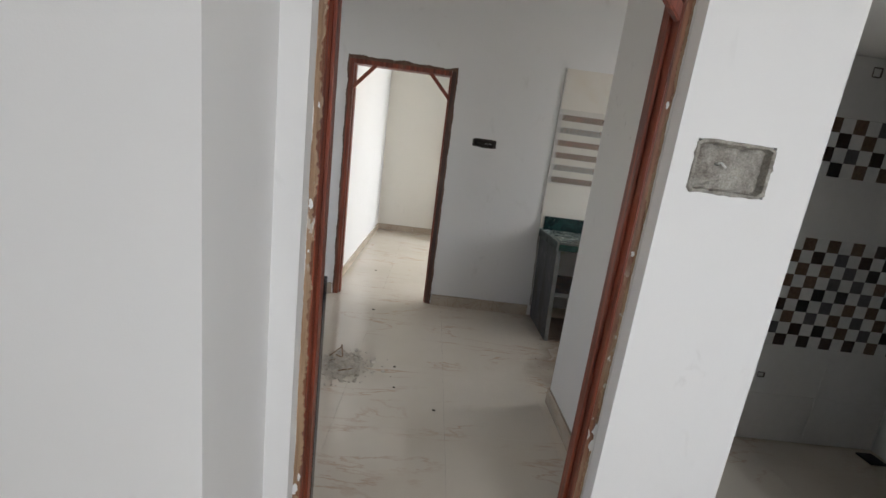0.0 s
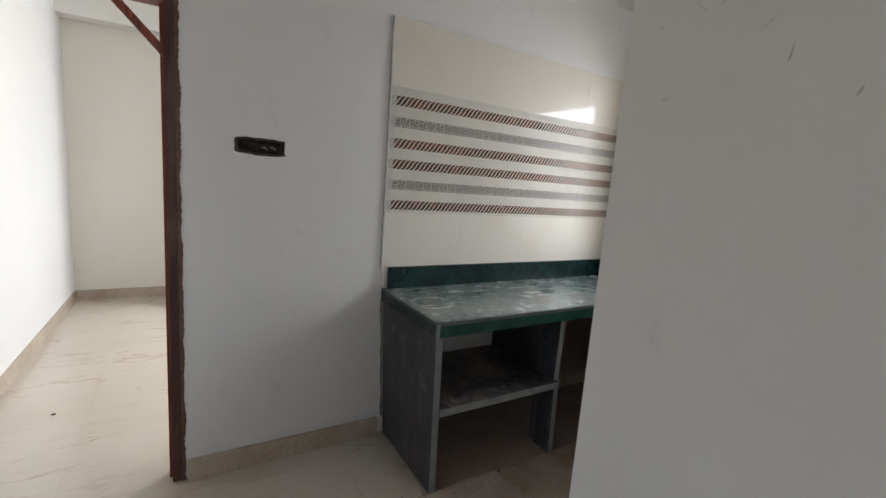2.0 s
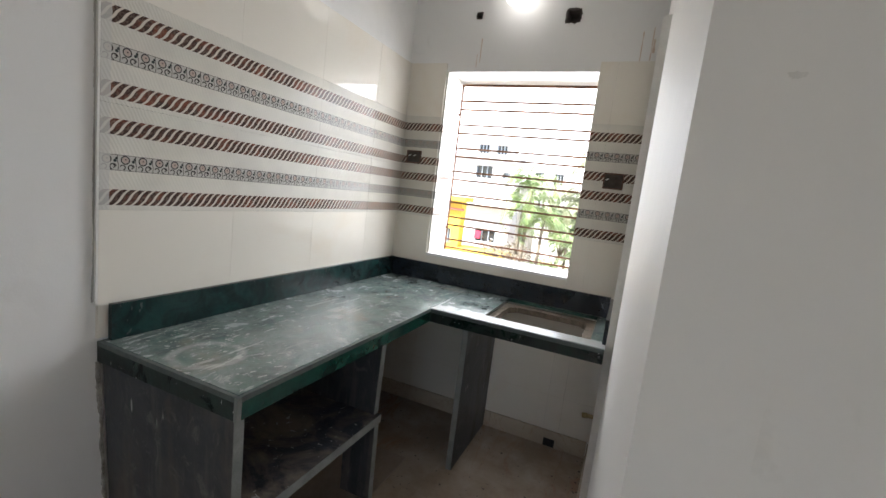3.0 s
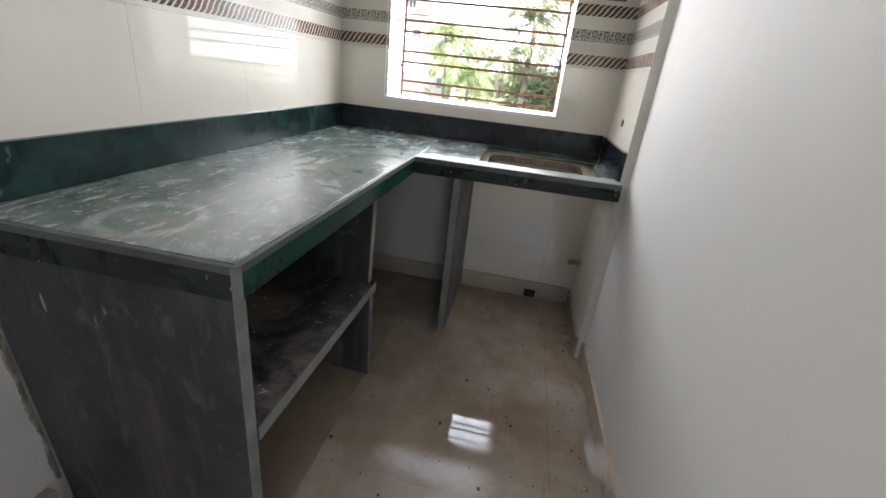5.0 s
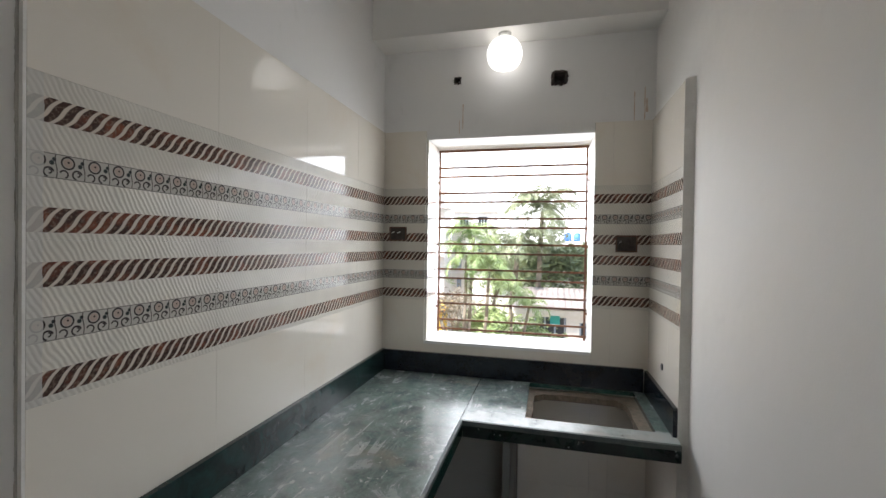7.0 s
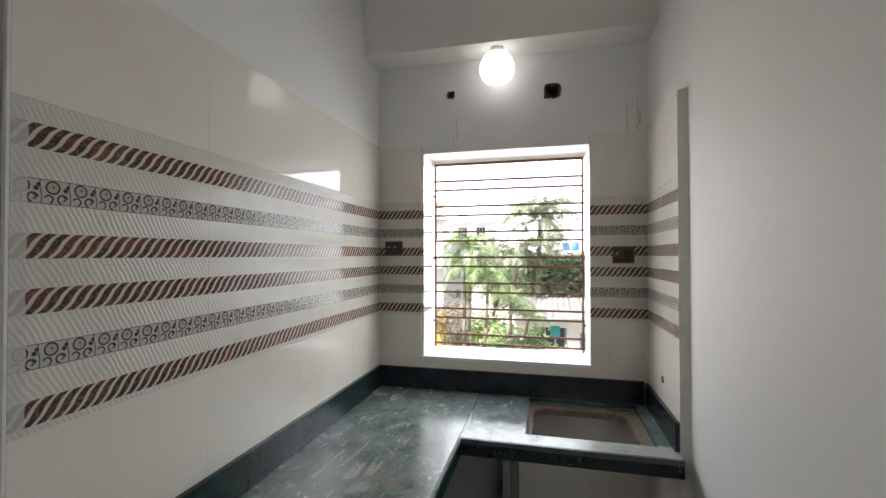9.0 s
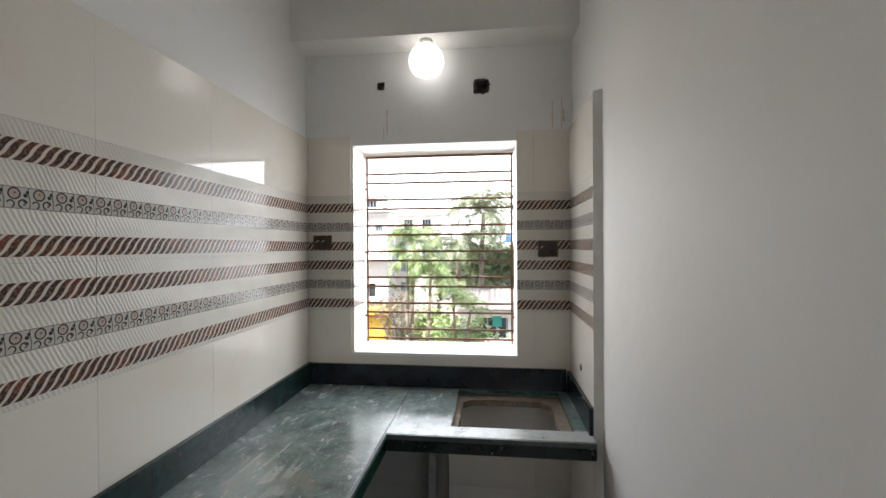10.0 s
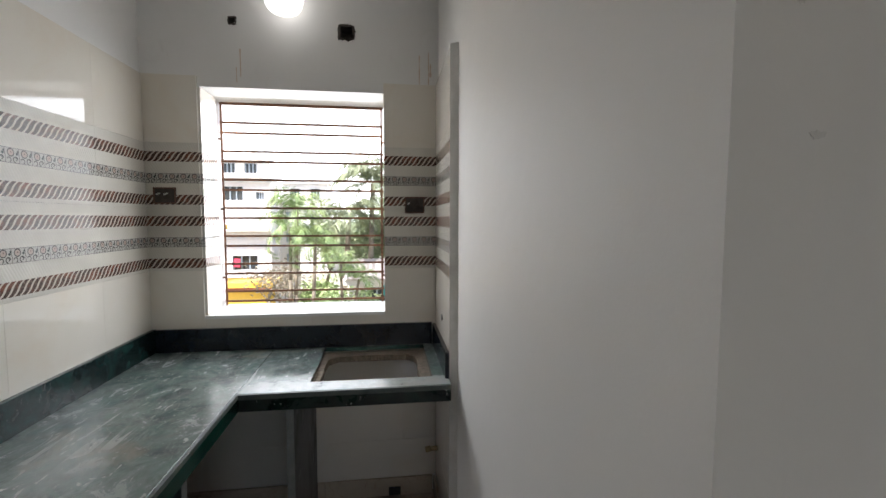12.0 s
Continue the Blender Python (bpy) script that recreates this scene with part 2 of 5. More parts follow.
def green_stone_material():
    m, tree, b = shader("dusty green marble", 0.2, 0, 0.5)
    n = Net(tree)
    f = n.noise(5.5, 9, 0.66, None, 1.8)
    c = n.mix(n.ramp(f, 0.40, 0.62), (0.006, 0.028, 0.026), (0.035, 0.105, 0.085))
    vein = n.math("SUBTRACT", 1.0, n.ramp(n.math("ABSOLUTE", n.math("SUBTRACT", n.noise(4, 8, 0.6, None, 2.2), 0.5)), 0.0, 0.03))
    c = n.mix(n.math("MULTIPLY", vein, 0.35), c, (0.16, 0.25, 0.22))
    up = n.t.nodes.new("ShaderNodeSeparateXYZ")
    n.t.links.new(n.geo.outputs["Normal"], up.inputs[0])
    flat = n.ramp(up.outputs[2], 0.5, 0.9)
    swirl = n.ramp(n.noise(3.1, 8, 0.66, n.stretch(1, 1.3, 1, (0, 0, 40)), 1.4), 0.36, 0.66)
    film = n.math("MULTIPLY", flat, n.ramp(swirl, 0, 1, 0.27, 0.56))
    mottle = n.ramp(n.noise(9, 7, 0.7, None, 0.8), 0.36, 0.62, 0.5, 1.2)
    film = n.math("MULTIPLY", film, mottle)
    # strokes of a dusty rag, in two directions
    patch = n.ramp(n.noise(2.3, 3, 0.5), 0.40, 0.56)
    rag = n.ramp(n.noise(7, 5, 0.6, n.stretch(0.45, 2.6, 1, (0, 0, -32)), 1.1), 0.50, 0.60)
    rag2 = n.ramp(n.noise(8, 5, 0.6, n.stretch(0.5, 2.4, 1, (0, 0, 38)), 1.3), 0.54, 0.62)
    stroke = n.math("MAXIMUM", n.math("MULTIPLY", rag, patch), n.math("MULTIPLY", rag2, n.math("SUBTRACT", 1.0, patch)))
    film = n.math("MAXIMUM", film, n.math("MULTIPLY", n.math("MULTIPLY", stroke, flat), 0.62))
    # builders' dust lies thick on the strip before the sink
    strip = n.math("MULTIPLY", n.ramp(n.x, 2.66, 2.70), n.ramp(n.x, 2.86, 2.78))
    strip = n.math("MULTIPLY", strip, n.ramp(n.y, 5.70, 5.67))
    strip = n.math("MULTIPLY", n.math("MULTIPLY", strip, flat), n.ramp(n.noise(12, 5, 0.65), 0.35, 0.55, 0.45, 0.95))
    film = n.math("MAXIMUM", film, strip)
    c = n.mix(film, c, (0.41, 0.435, 0.42))
    brown = n.math("MULTIPLY", flat, n.ramp(n.noise(2.4, 6, 0.65), 0.56, 0.68))
    c = n.mix(n.math("MULTIPLY", brown, 0.45), c, (0.36, 0.27, 0.20))
    spill = n.ramp(n.noise(19, 3, 0.5, n.stretch(1.0, 1.6, 1.0, (0, 0, 25)), 0.9), 0.64, 0.68)
    where = n.ramp(n.math("SUBTRACT", n.noise(2.6, 3), n.math("MULTIPLY", n.math("SUBTRACT", n.x, 1.6), 0.10)), 0.42, 0.50)
    dab = n.ramp(n.noise(36, 3, 0.55, n.stretch(1.0, 1.9, 1.0, (0, 0, 15)), 0.5), 0.63, 0.66)
    dab = n.math("MULTIPLY", dab, n.ramp(n.x, 1.72, 1.95, 1.0, 0.15))
    spot = n.math("MAXIMUM", n.math("MULTIPLY", spill, where), dab)
    fine = n.math("MULTIPLY", n.ramp(n.noise(75, 2, 0.5), 0.66, 0.70), n.ramp(n.noise(4.5, 3), 0.47, 0.58))
    spot = n.math("MAXIMUM", spot, n.math("MULTIPLY", fine, 0.7))
    scratch = n.math("SUBTRACT", 1.0, n.ramp(n.math("ABSOLUTE", n.math("SUBTRACT", n.noise(2.1, 3, 0.5, n.stretch(1, 1, 1, (0, 0, 20)), 2.4), 0.5)), 0.0, 0.006))
    spot = n.math("MAXIMUM", spot, n.math("MULTIPLY", n.math("MULTIPLY", scratch, n.ramp(n.noise(3.1, 2), 0.52, 0.6)), 0.5))
    # the pale ring left by a bucket near the end of the slab
    dx, dy = n.math("SUBTRACT", n.x, RING[0]), n.math("SUBTRACT", n.y, RING[1])
    d = n.math("SQRT", n.math("ADD", n.math("MULTIPLY", dx, dx), n.math("MULTIPLY", dy, dy)))
    d = n.math("ADD", d, n.math("MULTIPLY", n.math("SUBTRACT", n.noise(8, 4), 0.5), 0.05))
    ring = n.math("MULTIPLY", n.ramp(d, 0.076, 0.088), n.ramp(d, 0.118, 0.106))
    ring = n.math("MULTIPLY", ring, n.ramp(n.noise(11, 6, 0.75), 0.38, 0.60, 0.12, 1.0))
    spot = n.math("MAXIMUM", spot, n.math("MULTIPLY", ring, 0.6))
    c = n.mix(n.math("MULTIPLY", n.math("MULTIPLY", spot, flat), 0.9), c, (0.54, 0.55, 0.52))
    n.put(b.inputs["Base Color"], c)
    n.put(b.inputs["Roughness"], n.ramp(film, 0, 0.6, 0.05, 0.30))
    n.bump(n.noise(30, 5), 0.06, 0.01, b)
    return m


M_GREEN = green_stone_material()
M_GREEN_DARK = plain("polished dark green marble", (0.007, 0.009, 0.014), (0.014, 0.019, 0.026), 9, 0.16)
M_SLAB_EDGE = plain("honed green-grey slab edge", (0.10, 0.12, 0.11), (0.055, 0.07, 0.066), 18, 0.6, 0.15, 90)


def smeared_stone(name, dark, tint, smear, amount, rough, flecks=0.85):
    """Dark stone with cloudy tint, dusty smears and pale flecks."""
    m, tree, b = shader(name, rough, 0, 0.3)
    n = Net(tree)
    c = n.mix(n.ramp(n.noise(9, 7, 0.66, None, 1.4), 0.42, 0.66), dark, tint)
    dust = n.ramp(n.noise(4.2, 7, 0.66, None, 0.9), 0.42, 0.60)
    c = n.mix(n.math("MULTIPLY", dust, amount), c, smear)
    fleck = n.math("MULTIPLY", n.ramp(n.noise(42, 3, 0.55, n.stretch(1, 1, 0.7), 0.5), 0.66, 0.69), n.ramp(n.noise(3.7, 2), 0.46, 0.56))
    c = n.mix(n.math("MULTIPLY", fleck, flecks), c, (0.50, 0.51, 0.50))
    n.put(b.inputs["Base Color"], c)
    n.put(b.inputs["Roughness"], n.ramp(dust, 0, 1, rough * 0.6, rough * 1.2))
    n.bump(n.noise(40, 5), 0.1, 0.01, b)
    return m


M_SHELF = smeared_stone("dusty brown-black shelf stone", (0.014, 0.017, 0.024), (0.040, 0.044, 0.055), (0.21, 0.17, 0.135), 0.9, 0.5)
M_END_STRIP = smeared_stone("dark green end strip", (0.005, 0.008, 0.008), (0.008, 0.026, 0.021), (0.05, 0.05, 0.045), 0.3, 0.4)
M_UPSTAND = smeared_stone("polished green upstand", (0.007, 0.016, 0.018), (0.012, 0.046, 0.042), (0.05, 0.075, 0.07), 0.22, 0.2, 0.12)
M_SAWN = plain("sawn grey stone edge", (0.26, 0.27, 0.26), (0.18, 0.19, 0.18), 18, 0.8, 0.2, 90)


def slate_material():
    m, tree, b = shader("dusty black stone slab", 0.5, 0, 0.25)
    n = Net(tree)
    c = n.mix(n.ramp(n.noise(3, 6, 0.6), 0.35, 0.7), (0.030, 0.032, 0.036), (0.070, 0.073, 0.080))
    streak = n.ramp(n.noise(16, 4, 0.6, n.stretch(1, 1, 0.09)), 0.55, 0.72)
    c = n.mix(n.math("MULTIPLY", streak, 0.38), c, (0.17, 0.15, 0.13))
    scuff = n.ramp(n.noise(11, 7, 0.72, n.stretch(1, 1, 0.7, (20, 0, 0)), 1.5), 0.56, 0.66)
    c = n.mix(n.math("MULTIPLY", scuff, 0.4), c, (0.20, 0.19, 0.18))
    mud = n.ramp(n.noise(4, 5, 0.65, n.stretch(1, 1, 0.4)), 0.50, 0.68)
    c = n.mix(n.math("MULTIPLY", mud, 0.72), c, (0.165, 0.140, 0.118))
    drip = n.math("MULTIPLY", n.ramp(n.voronoi(34, "F1", n.stretch(1, 1, 0.17)), 0.17, 0.12), n.ramp(n.noise(3.6, 3), 0.57, 0.62))
    c = n.mix(n.math("MULTIPLY", drip, 0.6), c, (0.6, 0.6, 0.57))
    n.put(b.inputs["Base Color"], c)
    n.put(b.inputs["Roughness"], n.ramp(mud, 0, 1, 0.32, 0.7))
    n.bump(n.noise(25, 5), 0.12, 0.01, b)
    return m


M_SLATE = slate_material()


def wood_material(name, a, c2, scar, chips=0.0):
    m, tree, b = shader(name, 0.45)
    n = Net(tree)
    g = n.noise(48, 7, 0.7, n.stretch(1, 1, 0.045), 0.4)
    c = n.mix(n.ramp(g, 0.40, 0.60), a, c2)
    c = n.mix(n.math("MULTIPLY", n.ramp(n.noise(12, 5, 0.6, n.stretch(1, 1, 0.2)), 0.52, 0.66), scar), c, (0.30, 0.22, 0.14))
    chip = n.math("MULTIPLY", n.ramp(n.noise(17, 4, 0.6, n.stretch(1, 1, 0.6), 0.5), 0.615, 0.635), n.ramp(n.noise(2.3, 2), 0.46, 0.54))
    c = n.mix(n.math("MULTIPLY", chip, chips), c, (0.66, 0.65, 0.60))
    n.put(b.inputs["Base Color"], c)
    n.bump(g, 0.35, 0.004, b)
    return m


M_FRAME = wood_material("red-brown painted door frame wood", (0.28, 0.058, 0.026), (0.11, 0.026, 0.014), 0.2)
M_FRAME_DARK = wood_material("dark brown door frame wood", (0.040, 0.018, 0.014), (0.085, 0.03, 0.02), 0.2)
M_FRAME_RAW = wood_material("scuffed bare frame wood", (0.25, 0.105, 0.052), (0.12, 0.042, 0.022), 0.75, 0.8)
M_BARE = wood_material("bare tan frame wood", (0.38, 0.25, 0.15), (0.24, 0.14, 0.08), 0.5, 0.5)
M_LADDER = wood_material("old ladder wood", (0.15, 0.06, 0.03), (0.09, 0.035, 0.02), 0.3)
M_TREAD = plain("dusty pale ladder tread", (0.42, 0.38, 0.34), (0.28, 0.24, 0.20), 12, 0.8, 0.2)
M_MORTAR = plain("brown mortar smear", (0.11, 0.056, 0.038), (0.18, 0.11, 0.08), 26, 0.95, 0.8, 60)
M_CEMENT = plain("rough grey cement", (0.46, 0.44, 0.39), (0.17, 0.15, 0.13), 22, 0.95, 0.9, 60)
# dark tone stands for shade inside holes; crumbs and grit use it too
M_SHADE_GRIT = plain("dark cement for cavity shade and grit", (0.09, 0.075, 0.065), (0.045, 0.035, 0.03), 30, 0.95, 0.9, 60)
M_SINKBED = plain("broken mortar bed", (0.30, 0.24, 0.18), (0.16, 0.13, 0.10), 40, 0.95, 1.0, 60)
M_RUST = plain("rusted window bar", (0.075, 0.038, 0.028), (0.24, 0.095, 0.035), 11, 0.6, 0.3, 120, 0.2)
M_HOLE = plain("drain plastic", (0.012, 0.012, 0.012), None, 10, 0.5)
M_WIRE = plain("coloured wire insulation", (0.7, 0.7, 0.66), None, 10, 0.5)
M_CHIP = plain("broken plaster chips", (0.58, 0.53, 0.45), (0.40, 0.36, 0.30), 30, 0.9, 0.5)
M_STICK = plain("splintered wood", (0.20, 0.12, 0.07), (0.30, 0.2, 0.12), 40, 0.8)
M_TRIM = plain("pale tile edge", (0.78, 0.765, 0.73), (0.68, 0.66, 0.62), 20, 0.7)
# brown tone that stands for the shade on the wall under the worktop
M_UNDER_SHADE = plain("brown shade tone under the worktop", (0.30, 0.235, 0.205), (0.20, 0.155, 0.135), 8, 0.95, 0.4, 40)
M_DUSTY = plain("dusty cream floor stone", (0.28, 0.22, 0.17), (0.20, 0.155, 0.12), 7, 0.5)
M_STAIN = plain("rust drip", (0.56, 0.40, 0.30), (0.66, 0.55, 0.46), 20, 0.8)


def lamp_material():
    m, tree, b = shader("glowing bulb")
    b.inputs["Emission Color"].default_value = (1.0, 0.97, 0.92, 1)
    b.inputs["Emission Strength"].default_value = 0.65
    return m


M_BULB = lamp_material()
M_HOLDER = plain("white plastic holder", (0.75, 0.75, 0.72), None, 10, 0.4)


def bath_tile_material():
    m, tree, b = shader("glossy grey marble tile", 0.07)
    n = Net(tree)
    f = n.noise(2.6, 8, 0.65, n.stretch(1, 1, 1, (30, 0, 0)), 1.5)
    c = n.mix(n.ramp(f, 0.35, 0.68), (0.36, 0.345, 0.315), (0.56, 0.54, 0.50))
    vein = n.math("SUBTRACT", 1.0, n.ramp(n.math("ABSOLUTE", n.math("SUBTRACT", f, 0.5)), 0.0, 0.02))
    c = n.mix(n.math("MULTIPLY", vein, 0.4), c, (0.12, 0.11, 0.10))
    band = n.math("MULTIPLY", n.math("GREATER_THAN", n.z, 1.55), n.math("LESS_THAN", n.z, 1.92))
    gu = n.math("LESS_THAN", n.math("MODULO", n.math("ADD", n.y, 20.0), 0.085), 0.012)
    gz = n.math("LESS_THAN", n.math("MODULO", n.z, 0.062), 0.010)
    grid = n.math("MULTIPLY", band, n.math("MAXIMUM", gu, gz))
    c = n.mix(grid, c, (0.04, 0.04, 0.04))
    n.put(b.inputs["Base Color"], c)
    return m


M_BATH = bath_tile_material()
M_MOSAIC = [plain("dark brown mosaic", (0.035, 0.022, 0.02), (0.06, 0.04, 0.035), 30, 0.12),
            plain("black mosaic", (0.015, 0.013, 0.014), None, 30, 0.1),
            plain("speckled brown mosaic", (0.17, 0.12, 0.085), (0.10, 0.06, 0.045), 70, 0.15),
            plain("grey mosaic", (0.13, 0.125, 0.13), (0.09, 0.085, 0.09), 50, 0.12),
            plain("white mosaic", (0.72, 0.72, 0.70), None, 20, 0.08)]
M_BATH_WHITE = plain("glossy white washroom tile", (0.70, 0.70, 0.68), (0.64, 0.64, 0.62), 3, 0.09)


# ---- building helpers ----
def add_box(bm, x0, x1, y0, y1, z0, z1, mat=0, bevel=0.0):
    vs = [bm.verts.new((x, y, z)) for x in (x0, x1) for y in (y0, y1) for z in (z0, z1)]
    fs = [bm.faces.new([vs[i] for i in f]) for f in ((0, 1, 3, 2), (4, 6, 7, 5), (0, 4, 5, 1), (2, 3, 7, 6), (0, 2, 6, 4), (1, 5, 7, 3))]
    for f in fs:
        f.material_index = mat
    if bevel:
        es = {e for f in fs for e in f.edges}
        bmesh.ops.bevel(bm, geom=list(es), offset=bevel, segments=2, affect="EDGES", profile=0.6)
    return fs


def add_beam(bm, a, b, w, h, mat=0, bevel=0.0, up=(0, 0, 1)):
    """A box from a to b, w wide across and h deep along up."""
    a, b = Vector(a), Vector(b)
    d = (b - a).normalized()
    side = d.cross(Vector(up))
    side = side.normalized() if side.length > 1e-4 else Vector((1, 0, 0))
    top = side.cross(d).normalized()
    vs = []
    for p in (a, b):
        for s, t in ((-1, -1), (1, -1), (1, 1), (-1, 1)):
            vs.append(bm.verts.new(p + side * s * w / 2 + top * t * h / 2))
    fs = [bm.faces.new([vs[i] for i in f]) for f in ((3, 2, 1, 0), (4, 5, 6, 7), (0, 1, 5, 4), (1, 2, 6, 5), (2, 3, 7, 6), (3, 0, 4, 7))]
    for f in fs:
        f.material_index = mat
    if bevel:
        es = {e for f in fs for e in f.edges}
        bmesh.ops.bevel(bm, geom=list(es), offset=bevel, segments=2, affect="EDGES")


def add_tube(bm, a, b, r, r2=None, sides=10, mat=0):
    a, b = Vector(a), Vector(b)
    q = (b - a).to_track_quat("Z", "Y").to_matrix()
    rings = []
    for p, rr in ((a, r), (b, r if r2 is None else r2)):
        rings.append([bm.verts.new(p + q @ Vector((rr * math.cos(i * math.tau / sides), rr * math.sin(i * math.tau / sides), 0))) for i in range(sides)])
    for i in range(sides):
        f = bm.faces.new((rings[0][i], rings[0][(i + 1) % sides], rings[1][(i + 1) % sides], rings[1][i]))
        f.smooth, f.material_index = True, mat
    for ring, flip in ((rings[0], True), (rings[1], False)):
        f = bm.faces.new(ring[::-1] if flip else ring)
        f.material_index = mat


def finish(name, bm, materials, parent=None, label="", smooth=False):
    bmesh.ops.recalc_face_normals(bm, faces=bm.faces)
    me = bpy.data.meshes.new(name)
    bm.to_mesh(me)
    bm.free()
    for m in materials if isinstance(materials, (list, tuple)) else (materials,):
        me.materials.append(m)
    if smooth:
        for p in me.polygons:
            p.use_smooth = True
    ob = new(name, me)
    ob.parent = parent
    if label:
        tagged(ob, label)
    return ob


def part(name, bm, material, parent, label="", smooth=False):
    return finish(name, bm, material, parent, label, smooth)


def thing(name, label, category, at=(0, 0, 0), group="", kind=""):
    ob = new(name)
    ob.location = at
    ob.empty_display_size = 0.1
    return tagged(ob, label, category, group, kind)


def wall_mesh(name, axis, u0, u1, z0, z1, d0, d1, holes, material, label):
    """A wall along axis ('x' or 'y') from u0 to u1, between the depths d0 and d1, with openings (u0, u1, z0, z1) right through."""
    us = sorted({u0, u1, *[h[i] for h in holes for i in (0, 1)]})
    zs = sorted({z0, z1, *[h[i] for h in holes for i in (2, 3)]})

    def solid(i, j):
        if not (0 <= i < len(us) - 1 and 0 <= j < len(zs) - 1):
            return False
        cu, cz = (us[i] + us[i + 1]) / 2, (zs[j] + zs[j + 1]) / 2
        return not any(h[0] < cu < h[1] and h[2] < cz < h[3] for h in holes)

    bm = bmesh.new()
    cache = {}

    def vert(i, j, d):
        if (i, j, d) not in cache:
            p = (us[i], d, zs[j]) if axis == "x" else (d, us[i], zs[j])
            cache[i, j, d] = bm.verts.new(p)
        return cache[i, j, d]

    for i in range(len(us) - 1):
        for j in range(len(zs) - 1):
            if not solid(i, j):
                continue
            for d in (d0, d1):
                bm.faces.new([vert(i, j, d), vert(i + 1, j, d), vert(i + 1, j + 1, d), vert(i, j + 1, d)])
            for (di, dj), (a, b) in {(-1, 0): ((i, j), (i, j + 1)), (1, 0): ((i + 1, j), (i + 1, j + 1)), (0, -1): ((i, j), (i + 1, j)), (0, 1): ((i, j + 1), (i + 1, j + 1))}.items():
                if not solid(i + di, j + dj):
                    bm.faces.new([vert(*a, d0), vert(*b, d0), vert(*b, d1), vert(*a, d1)])
    ob = finish(name, bm, material)
    return tagged(ob, label, "wall", kind="structure")


# ---- structure ----
TOP = 3.1
NORTH, EAST, SOUTH, CORNER = 6.305, 3.317, 4.757, 1.326
SLANT = 0.022
WIN = (5.098, 6.035, 1.05, 2.235)
wall_mesh("wall_north", "x", -0.594, 3.62, 0, TOP, NORTH, NORTH + 0.13, [(-0.392, 0.542, -0.1, 2.142), (0.755, 0.965, 1.535, 1.605)], M_WALL, "white plastered wall with a doorway into the next room")
wall_mesh("wall_east", "y", 4.60, NORTH, 0, TOP, EAST, EAST + 0.30, [WIN, (5.246, 5.331, 2.504, 2.579), (5.837, 5.877, 2.550, 2.585)], M_WALL, "white kitchen end wall around the barred window")
wall_mesh("wall_kitchen_south", "x", CORNER, EAST, 0, TOP, 4.62, SOUTH, [], M_WALL_CLEAN, "smooth white painted kitchen side wall")
for v in bpy.data.objects["wall_kitchen_south"].data.vertices:
    if v.co.y > SOUTH - 0.001:
        v.co.y += (v.co.x - CORNER) * SLANT
wall_mesh("wall_washroom_west", "y", 3.644, 4.62, 0, TOP, CORNER, 1.47, [], M_WALL_GREY, "off-white wall with grey scuff marks")
wall_mesh("wall_entry", "x", 0.019, 3.62, 0, TOP, 3.504, 3.644, [(0.096, 1.066, -0.1, 2.10), (1.47, 2.25, -0.1, 2.14), (1.125, 1.34, 1.443, 1.581)], M_WALL, "white wall with a doorway and a chipped socket recess")
wall_mesh("wall_pier", "x", -2.0, 0.019, 0, TOP, 3.144, 3.644, [], M_WALL, "thick white plastered pier beside the doorway")
# the larger opening is added, out of view, to let in the hall fill
wall_mesh("wall_west", "y", 3.644, 7.24, 0, TOP, -2.0, -1.87, [(4.05, 4.95, 1.0, 2.1), (7.05, 7.11, 1.545, 1.615)], M_WALL, "white hall wall with a small switch recess")
wall_mesh("wall_washroom_front", "x", -2.0, -0.594, 0, TOP, 7.24, 7.36, [(-1.713, -0.909, 0.0, 2.17), (-1.21, -1.17, 2.48, 2.52)], M_WALL, "white wall around the opening of the second washroom")
wall_mesh("wall_niche_side", "y", NORTH + 0.13, 7.24, 0, TOP, -0.594, -0.464, [], M_WALL, "white side wall of the washroom niche")
wall_mesh("wall_room_west", "y", 7.36, 10.12, 0, TOP, -0.56, -0.425, [], M_WALL, "bright white wall of the further room")
wall_mesh("wall_room_west_return", "y", NORTH + 0.13, 7.36, 0, TOP, -0.464, -0.425, [], M_WALL, "bright white wall of the further room")
wall_mesh("wall_room_north", "x", -0.425, 3.2, 0, TOP, 9.75, 9.88, [], M_WALL_WARM, "cream end wall of the further room")
wall_mesh("wall_room_stub", "y", 9.2, 9.75, 0, TOP, 0.57, 0.70, [], M_WALL_WARM, "cream wall stub in the further room")
wall_mesh("wall_room_east", "y", NORTH + 0.13, 9.75, 0, TOP, 2.9, 3.02, [(7.7, 9.1, 0.95, 2.25)], M_WALL_WARM, "cream wall with the further room's window")
wall_mesh("wall_washroom2_west", "y", 7.36, 10.1, 0, 2.5, -1.87, -1.75, [], M_BATH, "glossy grey marble-tiled washroom wall")
wall_mesh("wall_washroom2_north", "x", -1.87, -0.56, 0, 2.5, 10.1, 10.22, [(-1.437, -1.03, 1.565, 2.125)], M_BATH, "grey tiled wall with a small high window")
wall_mesh("wall_washroom2_east", "y", 7.36, 10.1, 0, 2.5, -0.60, -0.565, [], M_BATH, "glossy grey marble-tiled washroom wall")
wall_mesh("wall_start_west", "y", -0.5, 3.144, 0, TOP, -2.0, -1.88, [], M_WALL, "plain white wall of the first room")
wall_mesh("wall_start_south", "x", -2.0, 3.62, 0, TOP, -0.62, -0.5, [(1.3, 2.9, 0.95, 2.2)], M_WALL, "plain white wall with a window opening")
